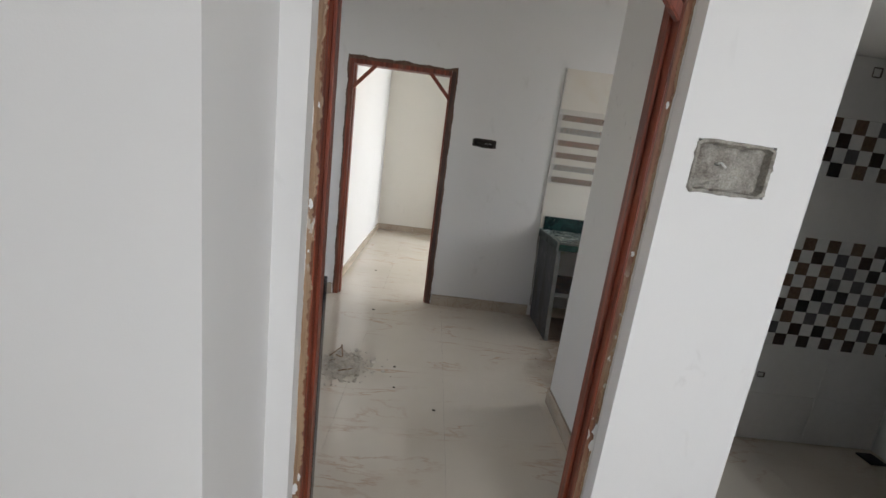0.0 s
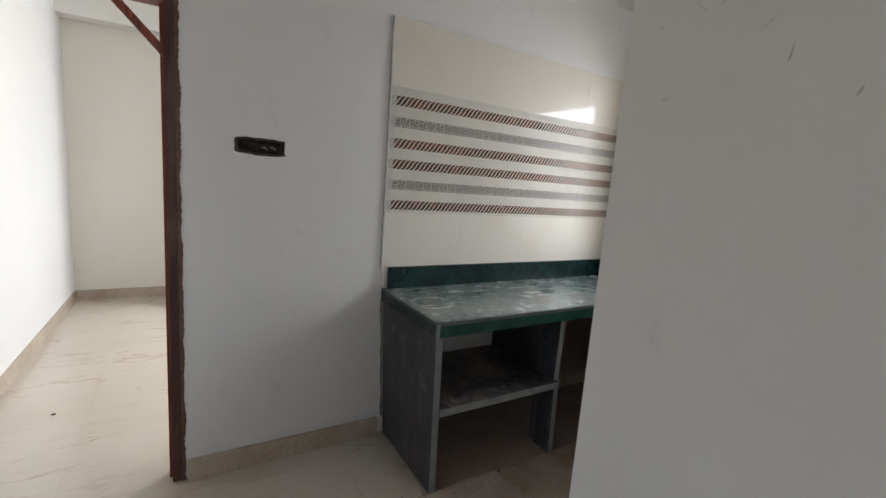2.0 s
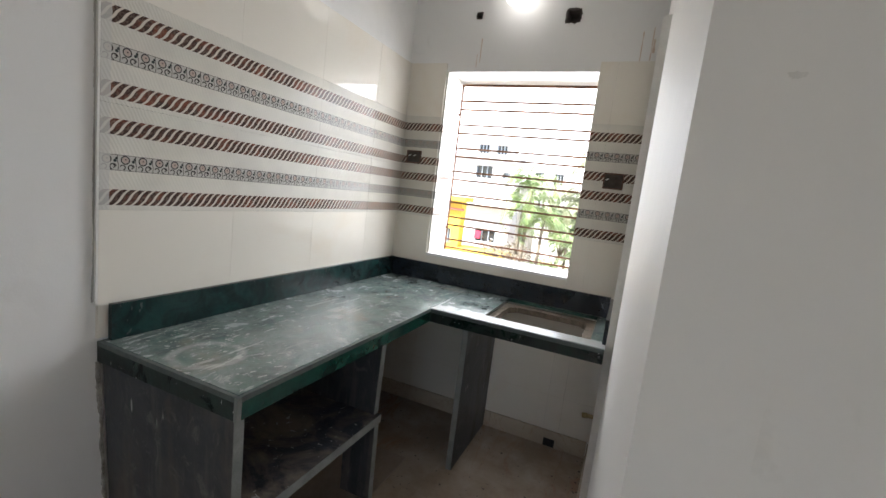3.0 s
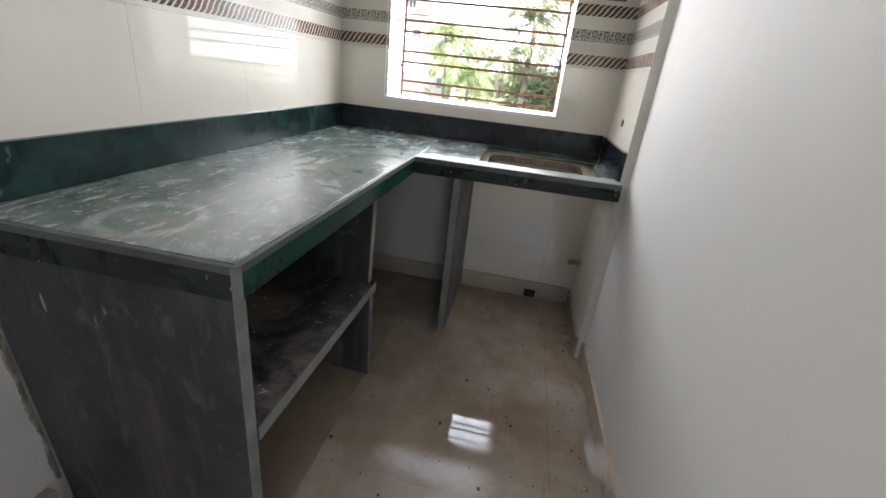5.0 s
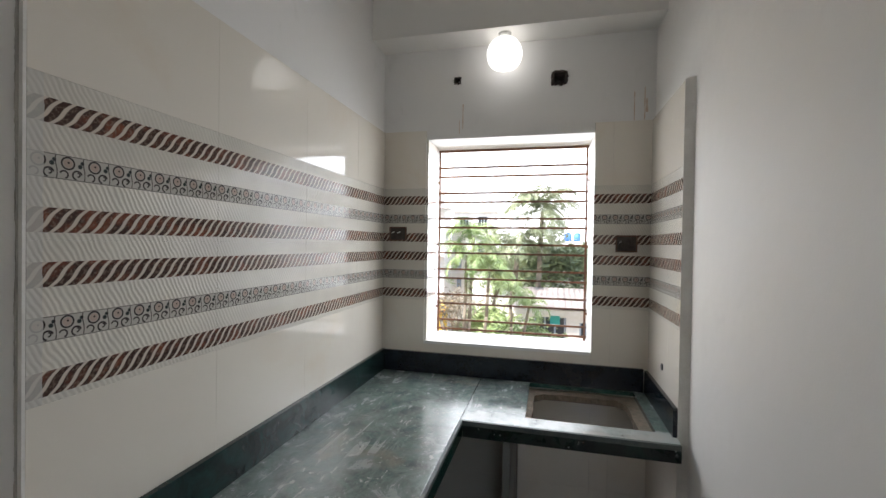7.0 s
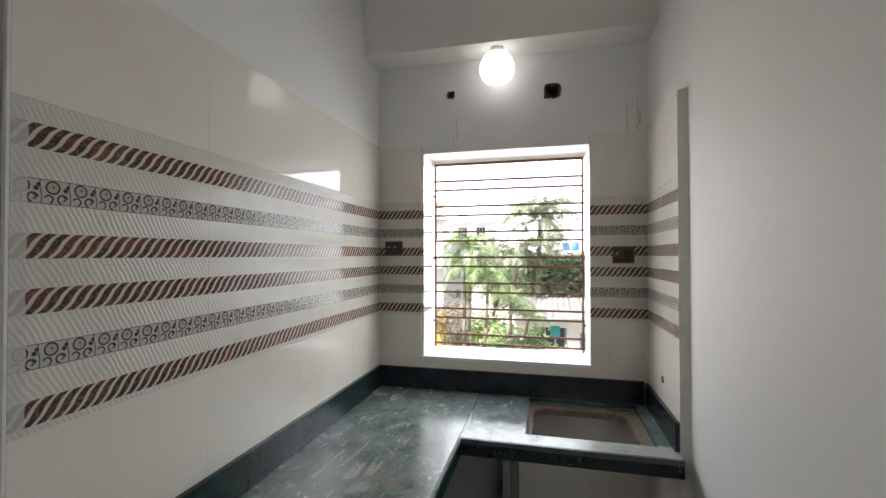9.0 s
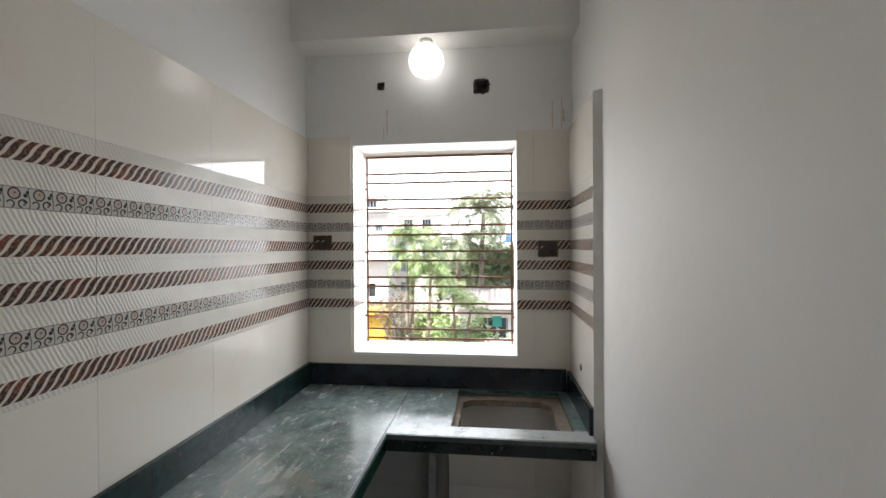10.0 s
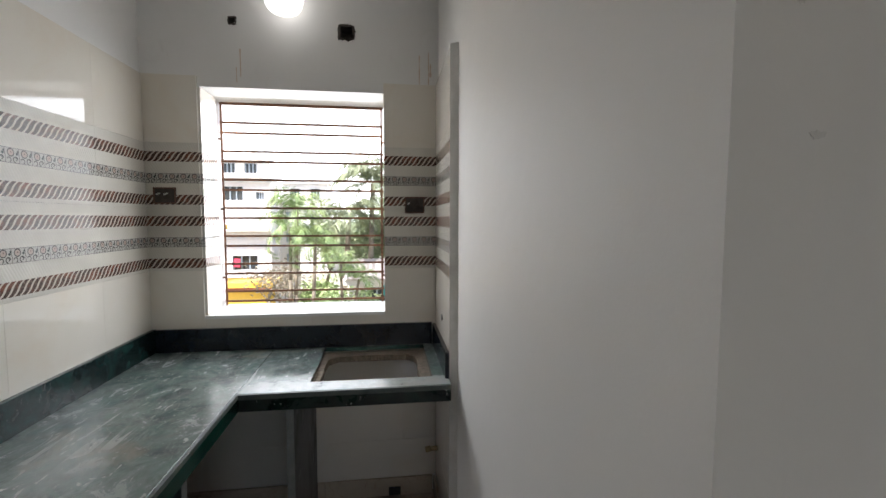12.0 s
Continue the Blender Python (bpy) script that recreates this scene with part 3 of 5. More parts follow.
wall_mesh("wall_start_east", "y", -0.5, 3.504, 0, TOP, 3.5, 3.62, [], M_WALL, "plain white wall of the first room")
wall_mesh("wall_washroom1_east", "y", 3.644, 4.60, 0, TOP, EAST, EAST + 0.12, [], M_BATH_WHITE, "white tiled washroom wall")


def slab(name, x0, x1, y0, y1, z0, z1, material, label, category):
    bm = bmesh.new()
    add_box(bm, x0, x1, y0, y1, z0, z1)
    return tagged(finish(name, bm, material), label, category, kind="structure")


slab("ceiling", -2.0, 3.62, -0.62, 10.25, TOP, TOP + 0.15, M_CEIL, "off-white flat plastered ceiling", "ceiling")
slab("ceiling_washroom", -1.87, -0.56, 7.36, 10.22, 2.40, 2.48, plain("brown shuttering concrete", (0.10, 0.06, 0.045), (0.15, 0.1, 0.08), 4, 0.9, 0.3), "dark brown unfinished low ceiling", "ceiling")
slab("ceiling_washroom_low", 1.47, EAST, 3.644, 4.60, 2.177, 2.277, M_CEIL, "grey low ceiling of the tiled washroom", "ceiling")
slab("beam_window", 3.125, EAST, SOUTH, NORTH, 2.755, TOP, M_CEIL, "off-white concrete beam above the kitchen window", "beam")
slab("beam_room", -0.425, 2.9, 9.55, 9.75, 2.745, TOP, M_CEIL, "cream beam along the end wall", "beam")
floor_base = slab("floor", -2.0, 3.62, -0.62, 10.25, -0.2, -0.012, M_GROUT, "polished cream marble-look floor tiles with brown veins and dust", "floor")
slab("sill_washroom", -1.713, -0.909, 7.24, 7.36, -0.005, 0.06, M_SKIRT, "raised cream marble washroom threshold", "threshold")
slab("floor_washroom", -1.75, -0.60, 7.36, 10.1, -0.005, 0.03, plain("pale grey washroom floor tile", (0.42, 0.40, 0.37), (0.33, 0.31, 0.29), 3, 0.3), "pale grey raised washroom floor", "floor")


def skirting(axis, u0, u1, d0, d1, h=0.10):
    """Cut lengths of stone along a wall."""
    root = thing("baseboard", "cream marble skirting with brown veins", "skirting", kind="structure")
    u, k = u0, 0
    while u < u1 - 0.01:
        e = min(u + 0.6, u1)
        bm = bmesh.new()
        lo, hi = u + 0.001, e - 0.001
        if axis == "x":
            add_box(bm, lo, hi, d0, d1, 0.0, h)
        else:
            add_box(bm, d0, d1, lo, hi, 0.0, h)
        part("skirting_piece", bm, M_SKIRT, root)
        u, k = e, k + 1
    return root


skirting("x", 0.555, 1.50, NORTH - 0.028, NORTH)
skirting("x", -0.594, -0.41, NORTH - 0.014, NORTH)
skirting("y", NORTH - 0.014, 7.24, -0.608, -0.594)
skirting("y", 3.66, 4.770, CORNER - 0.014, CORNER)
root = thing("baseboard", "cream marble skirting with brown veins", "skirting", kind="structure")
for k in range(3):
    a, b = CORNER + 0.001 + k * 0.470, CORNER + (k + 1) * 0.470
    bm = bmesh.new()
    add_beam(bm, (a, SOUTH + (a - CORNER) * SLANT + 0.007, 0.05), (b, SOUTH + (b - CORNER) * SLANT + 0.007, 0.05), 0.014, 0.10)
    part("skirting_piece", bm, M_SKIRT, root)
skirting("x", 2.755, 3.287, 4.8185, 4.8325)
skirting("y", 4.836, 6.289, 3.289, 3.303)
skirting("x", 1.545, 3.287, NORTH - 0.016, NORTH - 0.002)
skirting("y", 6.44, 9.75, -0.425, -0.411)
skirting("x", -0.411, 0.57, 9.736, 9.75)
skirting("y", 9.2, 9.735, 0.556, 0.57)
skirting("x", -1.856, -1.713, 7.226, 7.24)
skirting("y", 3.66, 7.226, -1.87, -1.856)
skirting("x", -0.909, -0.609, 7.226, 7.24)
skirting("x", 1.09, CORNER - 0.016, 3.644, 3.658)


# ---- door frames ----
def ragged_strip(bm, pts, inner, outer, y, rng, depth=0.004):
    """A smear of mortar along a line of (x, z) points; its outer edge wanders."""
    (x0, z0), (x1, z1) = pts
    length = math.hypot(x1 - x0, z1 - z0)
    nx, nz = -(z1 - z0) / length, (x1 - x0) / length
    steps = max(4, int(length / 0.008))
    last = None
    wave = rng.random() * 20
    for i in range(steps + 1):
        t = i / steps
        wob = outer * (0.55 + 0.5 * noise.noise((t * length * 9, wave, 0)) + 0.35 * rng.random())
        wob = max(wob, inner + 0.002)
        px, pz = x0 + (x1 - x0) * t, z0 + (z1 - z0) * t
        ring = [bm.verts.new((px + nx * a, yy, pz + nz * a)) for a, yy in ((inner, y), (inner, y - depth), (wob * 0.8, y - depth), (wob, y))]
        if last:
            for k in range(3):
                bm.faces.new((last[k], last[k + 1], ring[k + 1], ring[k]))
        last = ring


def door_frame(name, x0, x1, top, y0, y1, w, label, braces, seed, dark_right):
    rng = random.Random(seed)
    root = thing(name, label, "door frame", (0, 0, 0), kind="structure")

    def member(pname, a, b, up, mats):
        bm = bmesh.new()
        add_beam(bm, a, b, y1 - y0, w, 0, 0.004, up)
        for f in bm.faces:
            if f.calc_center_median().y < y0 + 0.004:
                f.material_index = 1
        return part(pname, bm, mats, root)

    ym = (y0 + y1) / 2
    member("jamb", (x0 + w / 2, ym, 0), (x0 + w / 2, ym, top), (1, 0, 0), [M_FRAME, M_FRAME_RAW if not dark_right else M_FRAME])
    # with dark_right the front of this jamb is darker than the other members
    member("jamb", (x1 - w / 2, ym, 0), (x1 - w / 2, ym, top), (1, 0, 0), [M_FRAME, M_FRAME_DARK if dark_right else M_FRAME_RAW])
    member("head", (x0 + w + 0.001, ym, top - w / 2), (x1 - w - 0.001, ym, top - w / 2), (0, 0, 1), [M_FRAME, M_FRAME])
    for s, (ax, bx) in ((1, (x0 + w, x0 + w + 0.19)), (-1, (x1 - w, x1 - w - 0.19))):
        bm = bmesh.new()
        a, b = Vector((ax - s * 0.01, y0 + 0.02, top - w - 0.20)), Vector((bx, y0 + 0.02, top - w + 0.012))
        if braces:
            add_beam(bm, a, b, 0.03, 0.026, 0, 0.003, (0, 1, 0))
            part("brace", bm, M_FRAME, root)
        else:
            bm.free()
    for ax, bx in ((x0 + w + 0.0005, x0 + w + 0.0125), (x1 - w - 0.0125, x1 - w - 0.0005)):
        bm = bmesh.new()
        add_box(bm, ax, bx, y0 + 0.045, y1 - 0.002, 0, top - w - 0.001, 0, 0.002)
        part("door_stop", bm, M_FRAME, root)
    # mortar left round the frame
    bm = bmesh.new()
    ragged_strip(bm, ((x0, 0.0), (x0, top)), -0.004, 0.016, y0 + 0.001, rng)
    ragged_strip(bm, ((x0 - 0.01, top), (x1 + 0.01, top)), -0.004, 0.030, y0 + 0.001, rng)
    ragged_strip(bm, ((x1, top), (x1, 0.0)), -0.004, 0.016, y0 + 0.001, rng)
    part("mortar_edge", bm, M_MORTAR, root, "ragged brown mortar edge")
    if not dark_right:
        bm = bmesh.new()
        ragged_strip(bm, ((x0 + 0.018, top), (x0 + 0.018, 0.0)), -0.001, 0.030, y0 - 0.0005, rng, 0.002)
        ragged_strip(bm, ((x1 - 0.018, 0.0), (x1 - 0.018, top)), -0.001, 0.016, y0 - 0.0005, rng, 0.002)
        part("bare_strip", bm, M_BARE, root, "bare tan strip where the paint is gone")
        for k in range(10):
            bm = bmesh.new()
            side = k % 2
            x = (x0 + rng.uniform(0.026, w - 0.004)) if side else (x1 - rng.uniform(0.024, w - 0.004))
            z, r = rng.uniform(0.25, top - 0.2), rng.uniform(0.004, 0.011)
            bmesh.ops.create_icosphere(bm, subdivisions=2, radius=r, matrix=Matrix.Translation((x, y0 - 0.002, z)) @ Matrix.Diagonal((0.6, 0.25, rng.uniform(0.8, 2.2), 1)))
            for v in bm.verts:
                v.co += Vector((rng.uniform(-1, 1), 0, rng.uniform(-1, 1))) * r * 0.4
            part("plaster_splash", bm, M_WALL, root, "dried white plaster splash")
        bm = bmesh.new()
        ragged_strip(bm, ((x0 + 0.018, top), (x0 + 0.018, 0.0)), -0.004, 0.007, y0 - 0.002, rng, 0.003)
        ragged_strip(bm, ((x1 - 0.018, 0.0), (x1 - 0.018, top)), -0.004, 0.007, y0 - 0.002, rng, 0.003)
        part("plaster_edge", bm, M_WALL, root, "ragged pale plaster edge")
    return root


door_frame("door_frame_room", -0.388, 0.538, 2.138, NORTH - 0.006, NORTH + 0.10, 0.042, "red-brown wooden door frame with ragged mortar edges, no door", True, 3, True)
door_frame("door_frame_entry", 0.0735, 1.0845, 2.13, 3.564, 3.655, 0.048, "red-brown wooden door frame, scuffed and paint-spotted, no door", True, 5, False)
bm = bmesh.new()
add_box(bm, 0.110, 0.134, 3.658, 3.700, 0.0, 1.02, 0, 0.003)
tagged(finish("stone_offcut", bm, M_GREEN_DARK), "narrow dark stone offcut standing behind the door frame", "stone offcut")


# ---- kitchen wall tiles ----
def tile_object(root, mesh_cache, size, matrix, material):
    key = (tuple(round(s, 4) for s in size), material.name)
    if key not in mesh_cache:
        w, h, t = size
        bm = bmesh.new()
        e = 0.0003
        lo = [bm.verts.new(p) for p in ((0, 0, 0), (w, 0, 0), (w, h, 0), (0, h, 0))]
        mid = [bm.verts.new(p) for p in ((0, 0, t - e), (w, 0, t - e), (w, h, t - e), (0, h, t - e))]
        hi = [bm.verts.new(p) for p in ((e, e, t), (w - e, e, t), (w - e, h - e, t), (e, h - e, t))]
        for r0, r1 in ((lo, mid), (mid, hi)):
            for i in range(4):
                bm.faces.new((r0[i], r0[(i + 1) % 4], r1[(i + 1) % 4], r1[i]))
        bm.faces.new(hi)
        me = bpy.data.meshes.new("wall_tile")
        bm.to_mesh(me)
        bm.free()
        me.materials.append(material)
        mesh_cache[key] = me
    ob = new("wall_tile", mesh_cache[key])
    ob.parent = root
    ob.matrix_local = matrix
    return ob


TILES = {}
G = 0.0005


def tile_field(label, to_world, us, zs, skip=()):
    """Tiles on one wall: to_world(u, z) gives the pose of a tile's lower corner, its face looking into the room."""
    root = thing("wall_tiling", label, "wall tiles", kind="structure")
    for i in range(len(us) - 1):
        for j in range(len(zs) - 1):
            cu, cz = (us[i] + us[i + 1]) / 2, (zs[j] + zs[j + 1]) / 2
            if any(s[0] < cu < s[1] and s[2] < cz < s[3] for s in skip):
                continue
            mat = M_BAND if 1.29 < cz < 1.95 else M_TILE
            lift = 0.0002 * math.sin(i * 7.1 + j * 3.3)
            tile_object(root, TILES, (us[i + 1] - us[i] - G, zs[j + 1] - zs[j] - G, 0.012 + lift), to_world(us[i] + G / 2, zs[j] + G / 2), mat)
    return root


ROWS_Z = [0.10, 0.319, 0.646, 0.968, 1.294, 1.620, 1.948, 2.285]
ROWS_UP = [0.88, 1.294, 1.620, 1.948, 2.285]


def on_north(u, z):
    return Matrix.Translation((u, NORTH, z)) @ Matrix(((1, 0, 0), (0, 0, -1), (0, 1, 0))).to_4x4()


def on_east(u, z):
    # u runs from the north corner southwards
    return Matrix.Translation((EAST, -u, z)) @ Matrix(((0, 0, -1), (-1, 0, 0), (0, 1, 0))).to_4x4()


def on_south(u, z):
    return Matrix.Translation((-u, 4.806, z)) @ Matrix(((-1, 0, 0), (0, 0, 1), (0, 1, 0))).to_4x4()


def on_reveal(u, z):
    return Matrix.Translation((u, WIN[1], z)) @ Matrix(((1, 0, 0), (0, 0, -1), (0, 1, 0))).to_4x4()


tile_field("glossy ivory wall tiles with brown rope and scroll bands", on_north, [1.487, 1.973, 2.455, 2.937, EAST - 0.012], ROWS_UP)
tile_field("glossy ivory wall tiles with brown bands beside the window", on_east, [-6.293, -WIN[1]], ROWS_Z, skip=())
tile_field("glossy ivory wall tiles with brown bands beside the window", on_east, [-WIN[0], -5.005, -4.806], ROWS_Z, skip=())
tile_field("glossy ivory wall tiles below the kitchen window", on_east, [-WIN[1], -5.49, -WIN[0]], [0.10, 0.319, 0.646, 0.968, WIN[2] - 0.012])
tile_field("glossy ivory wall tiles with brown bands on the side wall", on_south, [-3.304, -2.93, -2.749], ROWS_Z)
tile_field("ivory banded tiles lining the window reveal", on_reveal, [EAST, EAST + 0.2], [1.056, 1.294, 1.620, 1.948, 2.234])
slab("tile_backing", 2.747, EAST - 0.001, SOUTH + 0.02, 4.806, 0.0, 2.283, M_GROUT, "grey mortar bed behind the side wall tiles", "mortar bed")
bm = bmesh.new()
foot, head = ([bm.verts.new((x, y, z)) for x, y in ((2.722, SOUTH + 0.028), (2.747, 4.8205), (2.747, SOUTH + 0.02))] for z in (0.0, 2.287))
for k in range(3):
    bm.faces.new((foot[k], foot[(k + 1) % 3], head[(k + 1) % 3], head[k]))
bm.faces.new(foot[::-1])
bm.faces.new(head)
tagged(finish("trim_tile_edge", bm, M_TRIM), "pale mortar fillet at the edge of the side wall tiles", "tile edge", kind="structure")
slab("trim_tile_edge_north", 1.480, 1.486, NORTH - 0.013, NORTH, 0.99, 2.287, M_TRIM, "grey mortar edge of the long tiled wall", "tile edge")
# thin sheet that paints the shade onto the white wall below the worktop
slab("raw_plaster", 2.33, 3.302, NORTH - 0.005, NORTH - 0.0005, 0.105, 0.804, M_UNDER_SHADE, "thin brown sheet standing for shade on the wall under the worktop", "plaster")
slab("window_sill", EAST - 0.012, EAST + 0.30, WIN[0] + 0.001, WIN[1] - 0.001, WIN[2] - 0.012, WIN[2] + 0.004, M_WALL, "white painted window sill", "window sill")


# ---- recesses for sockets and pipes ----
def recess(name, label, axis_m, w, h, depth, material, rng_seed, wires=0, rim=0.012):
    """A hacked-out box: ragged rim, uneven back and bits of wire. Local x across, y up, z out of the wall."""
    rng = random.Random(rng_seed)
    root = thing(name, label, "wall recess")
    root.matrix_world = axis_m
    bm = bmesh.new()
    n = 44
    rings = []
    per = []
    for i in range(n):
        a = math.tau * i / n
        c, s = math.cos(a), math.sin(a)
        r = 1 / max(abs(c), abs(s))
        per.append((c * r * w / 2, s * r * h / 2))
    for k, (grow, z) in enumerate(((rim, 0.0), (rim * 0.6, 0.003), (-0.002, 0.0015), (-0.004, -depth * 0.5), (-0.008, -depth))):
        ring = []
        for i, (px, py) in enumerate(per):
            j = grow * (0.45 + 1.2 * abs(noise.noise((i * 0.45, rng_seed, k * 0.2)))) if grow > 0 else grow - 0.011 * abs(noise.noise((i * 0.6, rng_seed, 4.0))) * min(1.0, w / 0.15)
            L = math.hypot(px, py)
            ring.append(bm.verts.new((px + px / L * j, py + py / L * j, z + rng.uniform(-0.0008, 0.0008) * (k > 0))))
        rings.append(ring)
    for a, b in zip(rings, rings[1:]):
        for i in range(n):
            bm.faces.new((a[i], a[(i + 1) % n], b[(i + 1) % n], b[i]))
    for f in (0.75, 0.5, 0.25):
        ring = []
        for i, (px, py) in enumerate(per):
            q = Vector((px * f, py * f, 0))
            lump = noise.noise(q * 28 + Vector((rng_seed, 0, 0))) * 0.35 + noise.noise(q * 90) * 0.12
            ring.append(bm.verts.new((q.x, q.y, -depth * (0.85 + lump))))
        rings.append(ring)
        for i in range(n):
            bm.faces.new((rings[-2][i], rings[-2][(i + 1) % n], ring[(i + 1) % n], ring[i]))
    bm.faces.new(rings[-1])
    part("cavity", bm, material, root)
    for i in range(wires):
        bm = bmesh.new()
        x = rng.uniform(-0.3, 0.3) * w
        y = rng.uniform(-0.2, 0.3) * h
        p = [Vector((x, y, -depth + 0.002)), Vector((x + 0.01, y + 0.004, -depth * 0.4)), Vector((x + 0.022, y - 0.008, -depth * 0.25))]
        add_tube(bm, p[0], p[1], 0.003, sides=6)
        add_tube(bm, p[1], p[2], 0.003, sides=6)
        part("wire", bm, M_WIRE, root, "loose white wire end")
    return root


FACE_S = Matrix(((1, 0, 0), (0, 0, -1), (0, 1, 0))).to_4x4()
FACE_W = Matrix(((0, 0, -1), (-1, 0, 0), (0, 1, 0))).to_4x4()
FACE_E = Matrix(((0, 0, 1), (1, 0, 0), (0, 1, 0))).to_4x4()
recess("socket_recess", "dark hacked-out socket recess with wire ends in the white wall", Matrix.Translation((0.86, NORTH - 0.001, 1.57)) @ FACE_S, 0.195, 0.062, 0.045, M_SHADE_GRIT, 11, 2, 0.016)
recess("socket_recess", "grey cement socket recess chipped into the white wall", Matrix.Translation((1.232, 3.503, 1.512)) @ FACE_S, 0.206, 0.13, 0.022, M_CEMENT, 12, 1, 0.012)
recess("pipe_hole", "round dark pipe hole above the window", Matrix.Translation((EAST - 0.001, 5.288, 2.541)) @ FACE_W, 0.07, 0.062, 0.08, M_SHADE_GRIT, 13, 0, 0.016)
recess("pipe_hole", "small dark wire hole above the window", Matrix.Translation((EAST - 0.001, 5.857, 2.568)) @ FACE_W, 0.03, 0.03, 0.06, M_SHADE_GRIT, 14, 1, 0.010)
recess("switch_recess", "small dark switch recess in the white wall", Matrix.Translation((-1.869, 7.08, 1.58)) @ FACE_E, 0.055, 0.065, 0.05, M_SHADE_GRIT, 15, 0, 0.008)
recess("pipe_hole", "small dark hole above the washroom opening", Matrix.Translation((-1.19, 7.239, 2.50)) @ FACE_S, 0.03, 0.03, 0.05, M_SHADE_GRIT, 16, 0, 0.006)


def socket_box(y, z, w, h, seed):
    """A socket box: a dark plate stands for its shaded inside; its frame lies on the tiles."""
    rng = random.Random(seed)
    root = thing("socket_box", "empty dark socket box set in the banded tiles", "socket box")
    x = EAST - 0.0125
    bm = bmesh.new()
    add_box(bm, x - 0.004, x + 0.001, y - w / 2, y + w / 2, z - h / 2, z + h / 2, 0, 0.001)
    part("box_back", bm, M_SHADE_GRIT, root)
    bm = bmesh.new()
    for a, b, c, d in ((-w / 2, w / 2, h / 2 - 0.006, h / 2), (-w / 2, w / 2, -h / 2, -h / 2 + 0.006), (-w / 2, -w / 2 + 0.006, -h / 2, h / 2), (w / 2 - 0.006, w / 2, -h / 2, h / 2)):
        add_box(bm, x - 0.009, x - 0.004, y + a, y + b, z + c, z + d)
    part("box_rim", bm, M_MORTAR, root)
    for k in range(2):
        bm = bmesh.new()
        yy = y + rng.uniform(-0.02, 0.03)
        add_tube(bm, (x - 0.004, yy, z + 0.012), (x - 0.022, yy + 0.01, z + 0.004), 0.0035, sides=6)
        part("wire", bm, M_WIRE, root)


socket_box(6.202, 1.681, 0.106, 0.082, 1)
socket_box(4.933, 1.640, 0.106, 0.088, 2)


# ---- worktop and its supports ----
def worktop():
    root = thing("worktop", "dusty green marble kitchen worktop with paint splashes and a sink cut-out", "worktop", (0, 0, 0))
    X0, XI, X1 = 1.504, 2.693, 3.302
    Y0, YF, YB = 4.822, 5.686, NORTH - 0.003
    # main slab
    bm = bmesh.new()
    add_box(bm, X0, X1, YF, YB, 0.848, 0.87, 0, 0.002)
    part("slab", bm, M_GREEN, root)
    # return slab: round the sink cut
    bm = bmesh.new()
    sx0, sx1, sy0, sy1 = 2.79, 3.28, 4.89, 5.415
    for b in ((XI, X1, sy1, YF - 0.0015), (XI, sx0, Y0, sy1), (sx1, X1, Y0, sy1), (sx0, sx1, Y0, sy0)):
        add_box(bm, *b, 0.848, 0.869)
    bmesh.ops.remove_doubles(bm, verts=bm.verts, dist=0.0002)
    part("return_slab", bm, M_GREEN, root)
    # broken mortar bed below the cut, with an eight-sided hole
    bm = bmesh.new()
    rng = random.Random(4)
    outer = [(sx0 - 0.01, sy0 - 0.01), (sx1 + 0.01, sy0 - 0.01), (sx1 + 0.01, sy1 + 0.01), (sx0 - 0.01, sy1 + 0.01)]
    hx0, hx1, hy0, hy1, c = 2.805, 3.215, 4.94, 5.39, 0.05
    inner = [(hx0 + c, hy0), (hx1 - c, hy0), (hx1, hy0 + c), (hx1, hy1 - c), (hx1 - c, hy1), (hx0 + c, hy1), (hx0, hy1 - c), (hx0, hy0 + c)]
    dense_i, dense_o = [], []
    for i in range(8):
        (ax, ay), (bx, by) = inner[i], inner[(i + 1) % 8]
        for k in range(7):
            t = k / 7
            px, py = ax + (bx - ax) * t + rng.uniform(-0.004, 0.004), ay + (by - ay) * t + rng.uniform(-0.004, 0.004)
            dense_i.append((px, py))
            cx, cy = (sx0 + sx1) / 2, (sy0 + sy1) / 2
            dx, dy = px - cx, py - cy
            s = min((sx1 + 0.01 - cx) / abs(dx) if abs(dx) > 1e-6 else 9, (sy1 + 0.01 - cy) / abs(dy) if abs(dy) > 1e-6 else 9)
            dense_o.append((cx + dx * s, cy + dy * s))
    rings = [[bm.verts.new((x, y, z + rng.uniform(-0.003, 0.003) * r)) for x, y in ps] for ps, z, r in ((dense_o, 0.846, 0), (dense_o, 0.838, 0), (dense_i, 0.838, 1), (dense_i, 0.806, 0), (dense_o, 0.806, 0))]
    rings[0], rings = rings[1], rings[1:]
    n = len(dense_i)
    for a, b in zip(rings, rings[1:]):
        for i in range(n):
            bm.faces.new((a[i], a[(i + 1) % n], b[(i + 1) % n], b[i]))
    part("sink_bed", bm, M_SINKBED, root, "broken brown mortar bed round the sink hole")
    # base slab under the green stone
    bm = bmesh.new()
    add_box(bm, X0 + 0.01, XI + 0.03, YF + 0.014, YB, 0.806, 0.846)
    add_box(bm, XI + 0.03, X1, sy1 + 0.012, YB, 0.806, 0.846)
    part("base_slab", bm, M_SLATE, root)
    # fascias
    bm = bmesh.new()
    add_box(bm, X0, XI + 0.014, YF - 0.012, YF - 0.0005, 0.800, 0.8525, 0, 0.0015)
    part("fascia", bm, M_FASCIA, root, "green marble front edge strip")
    bm = bmesh.new()
    add_box(bm, XI - 0.012, XI, Y0, YF - 0.014, 0.800, 0.8475, 0, 0.0015)
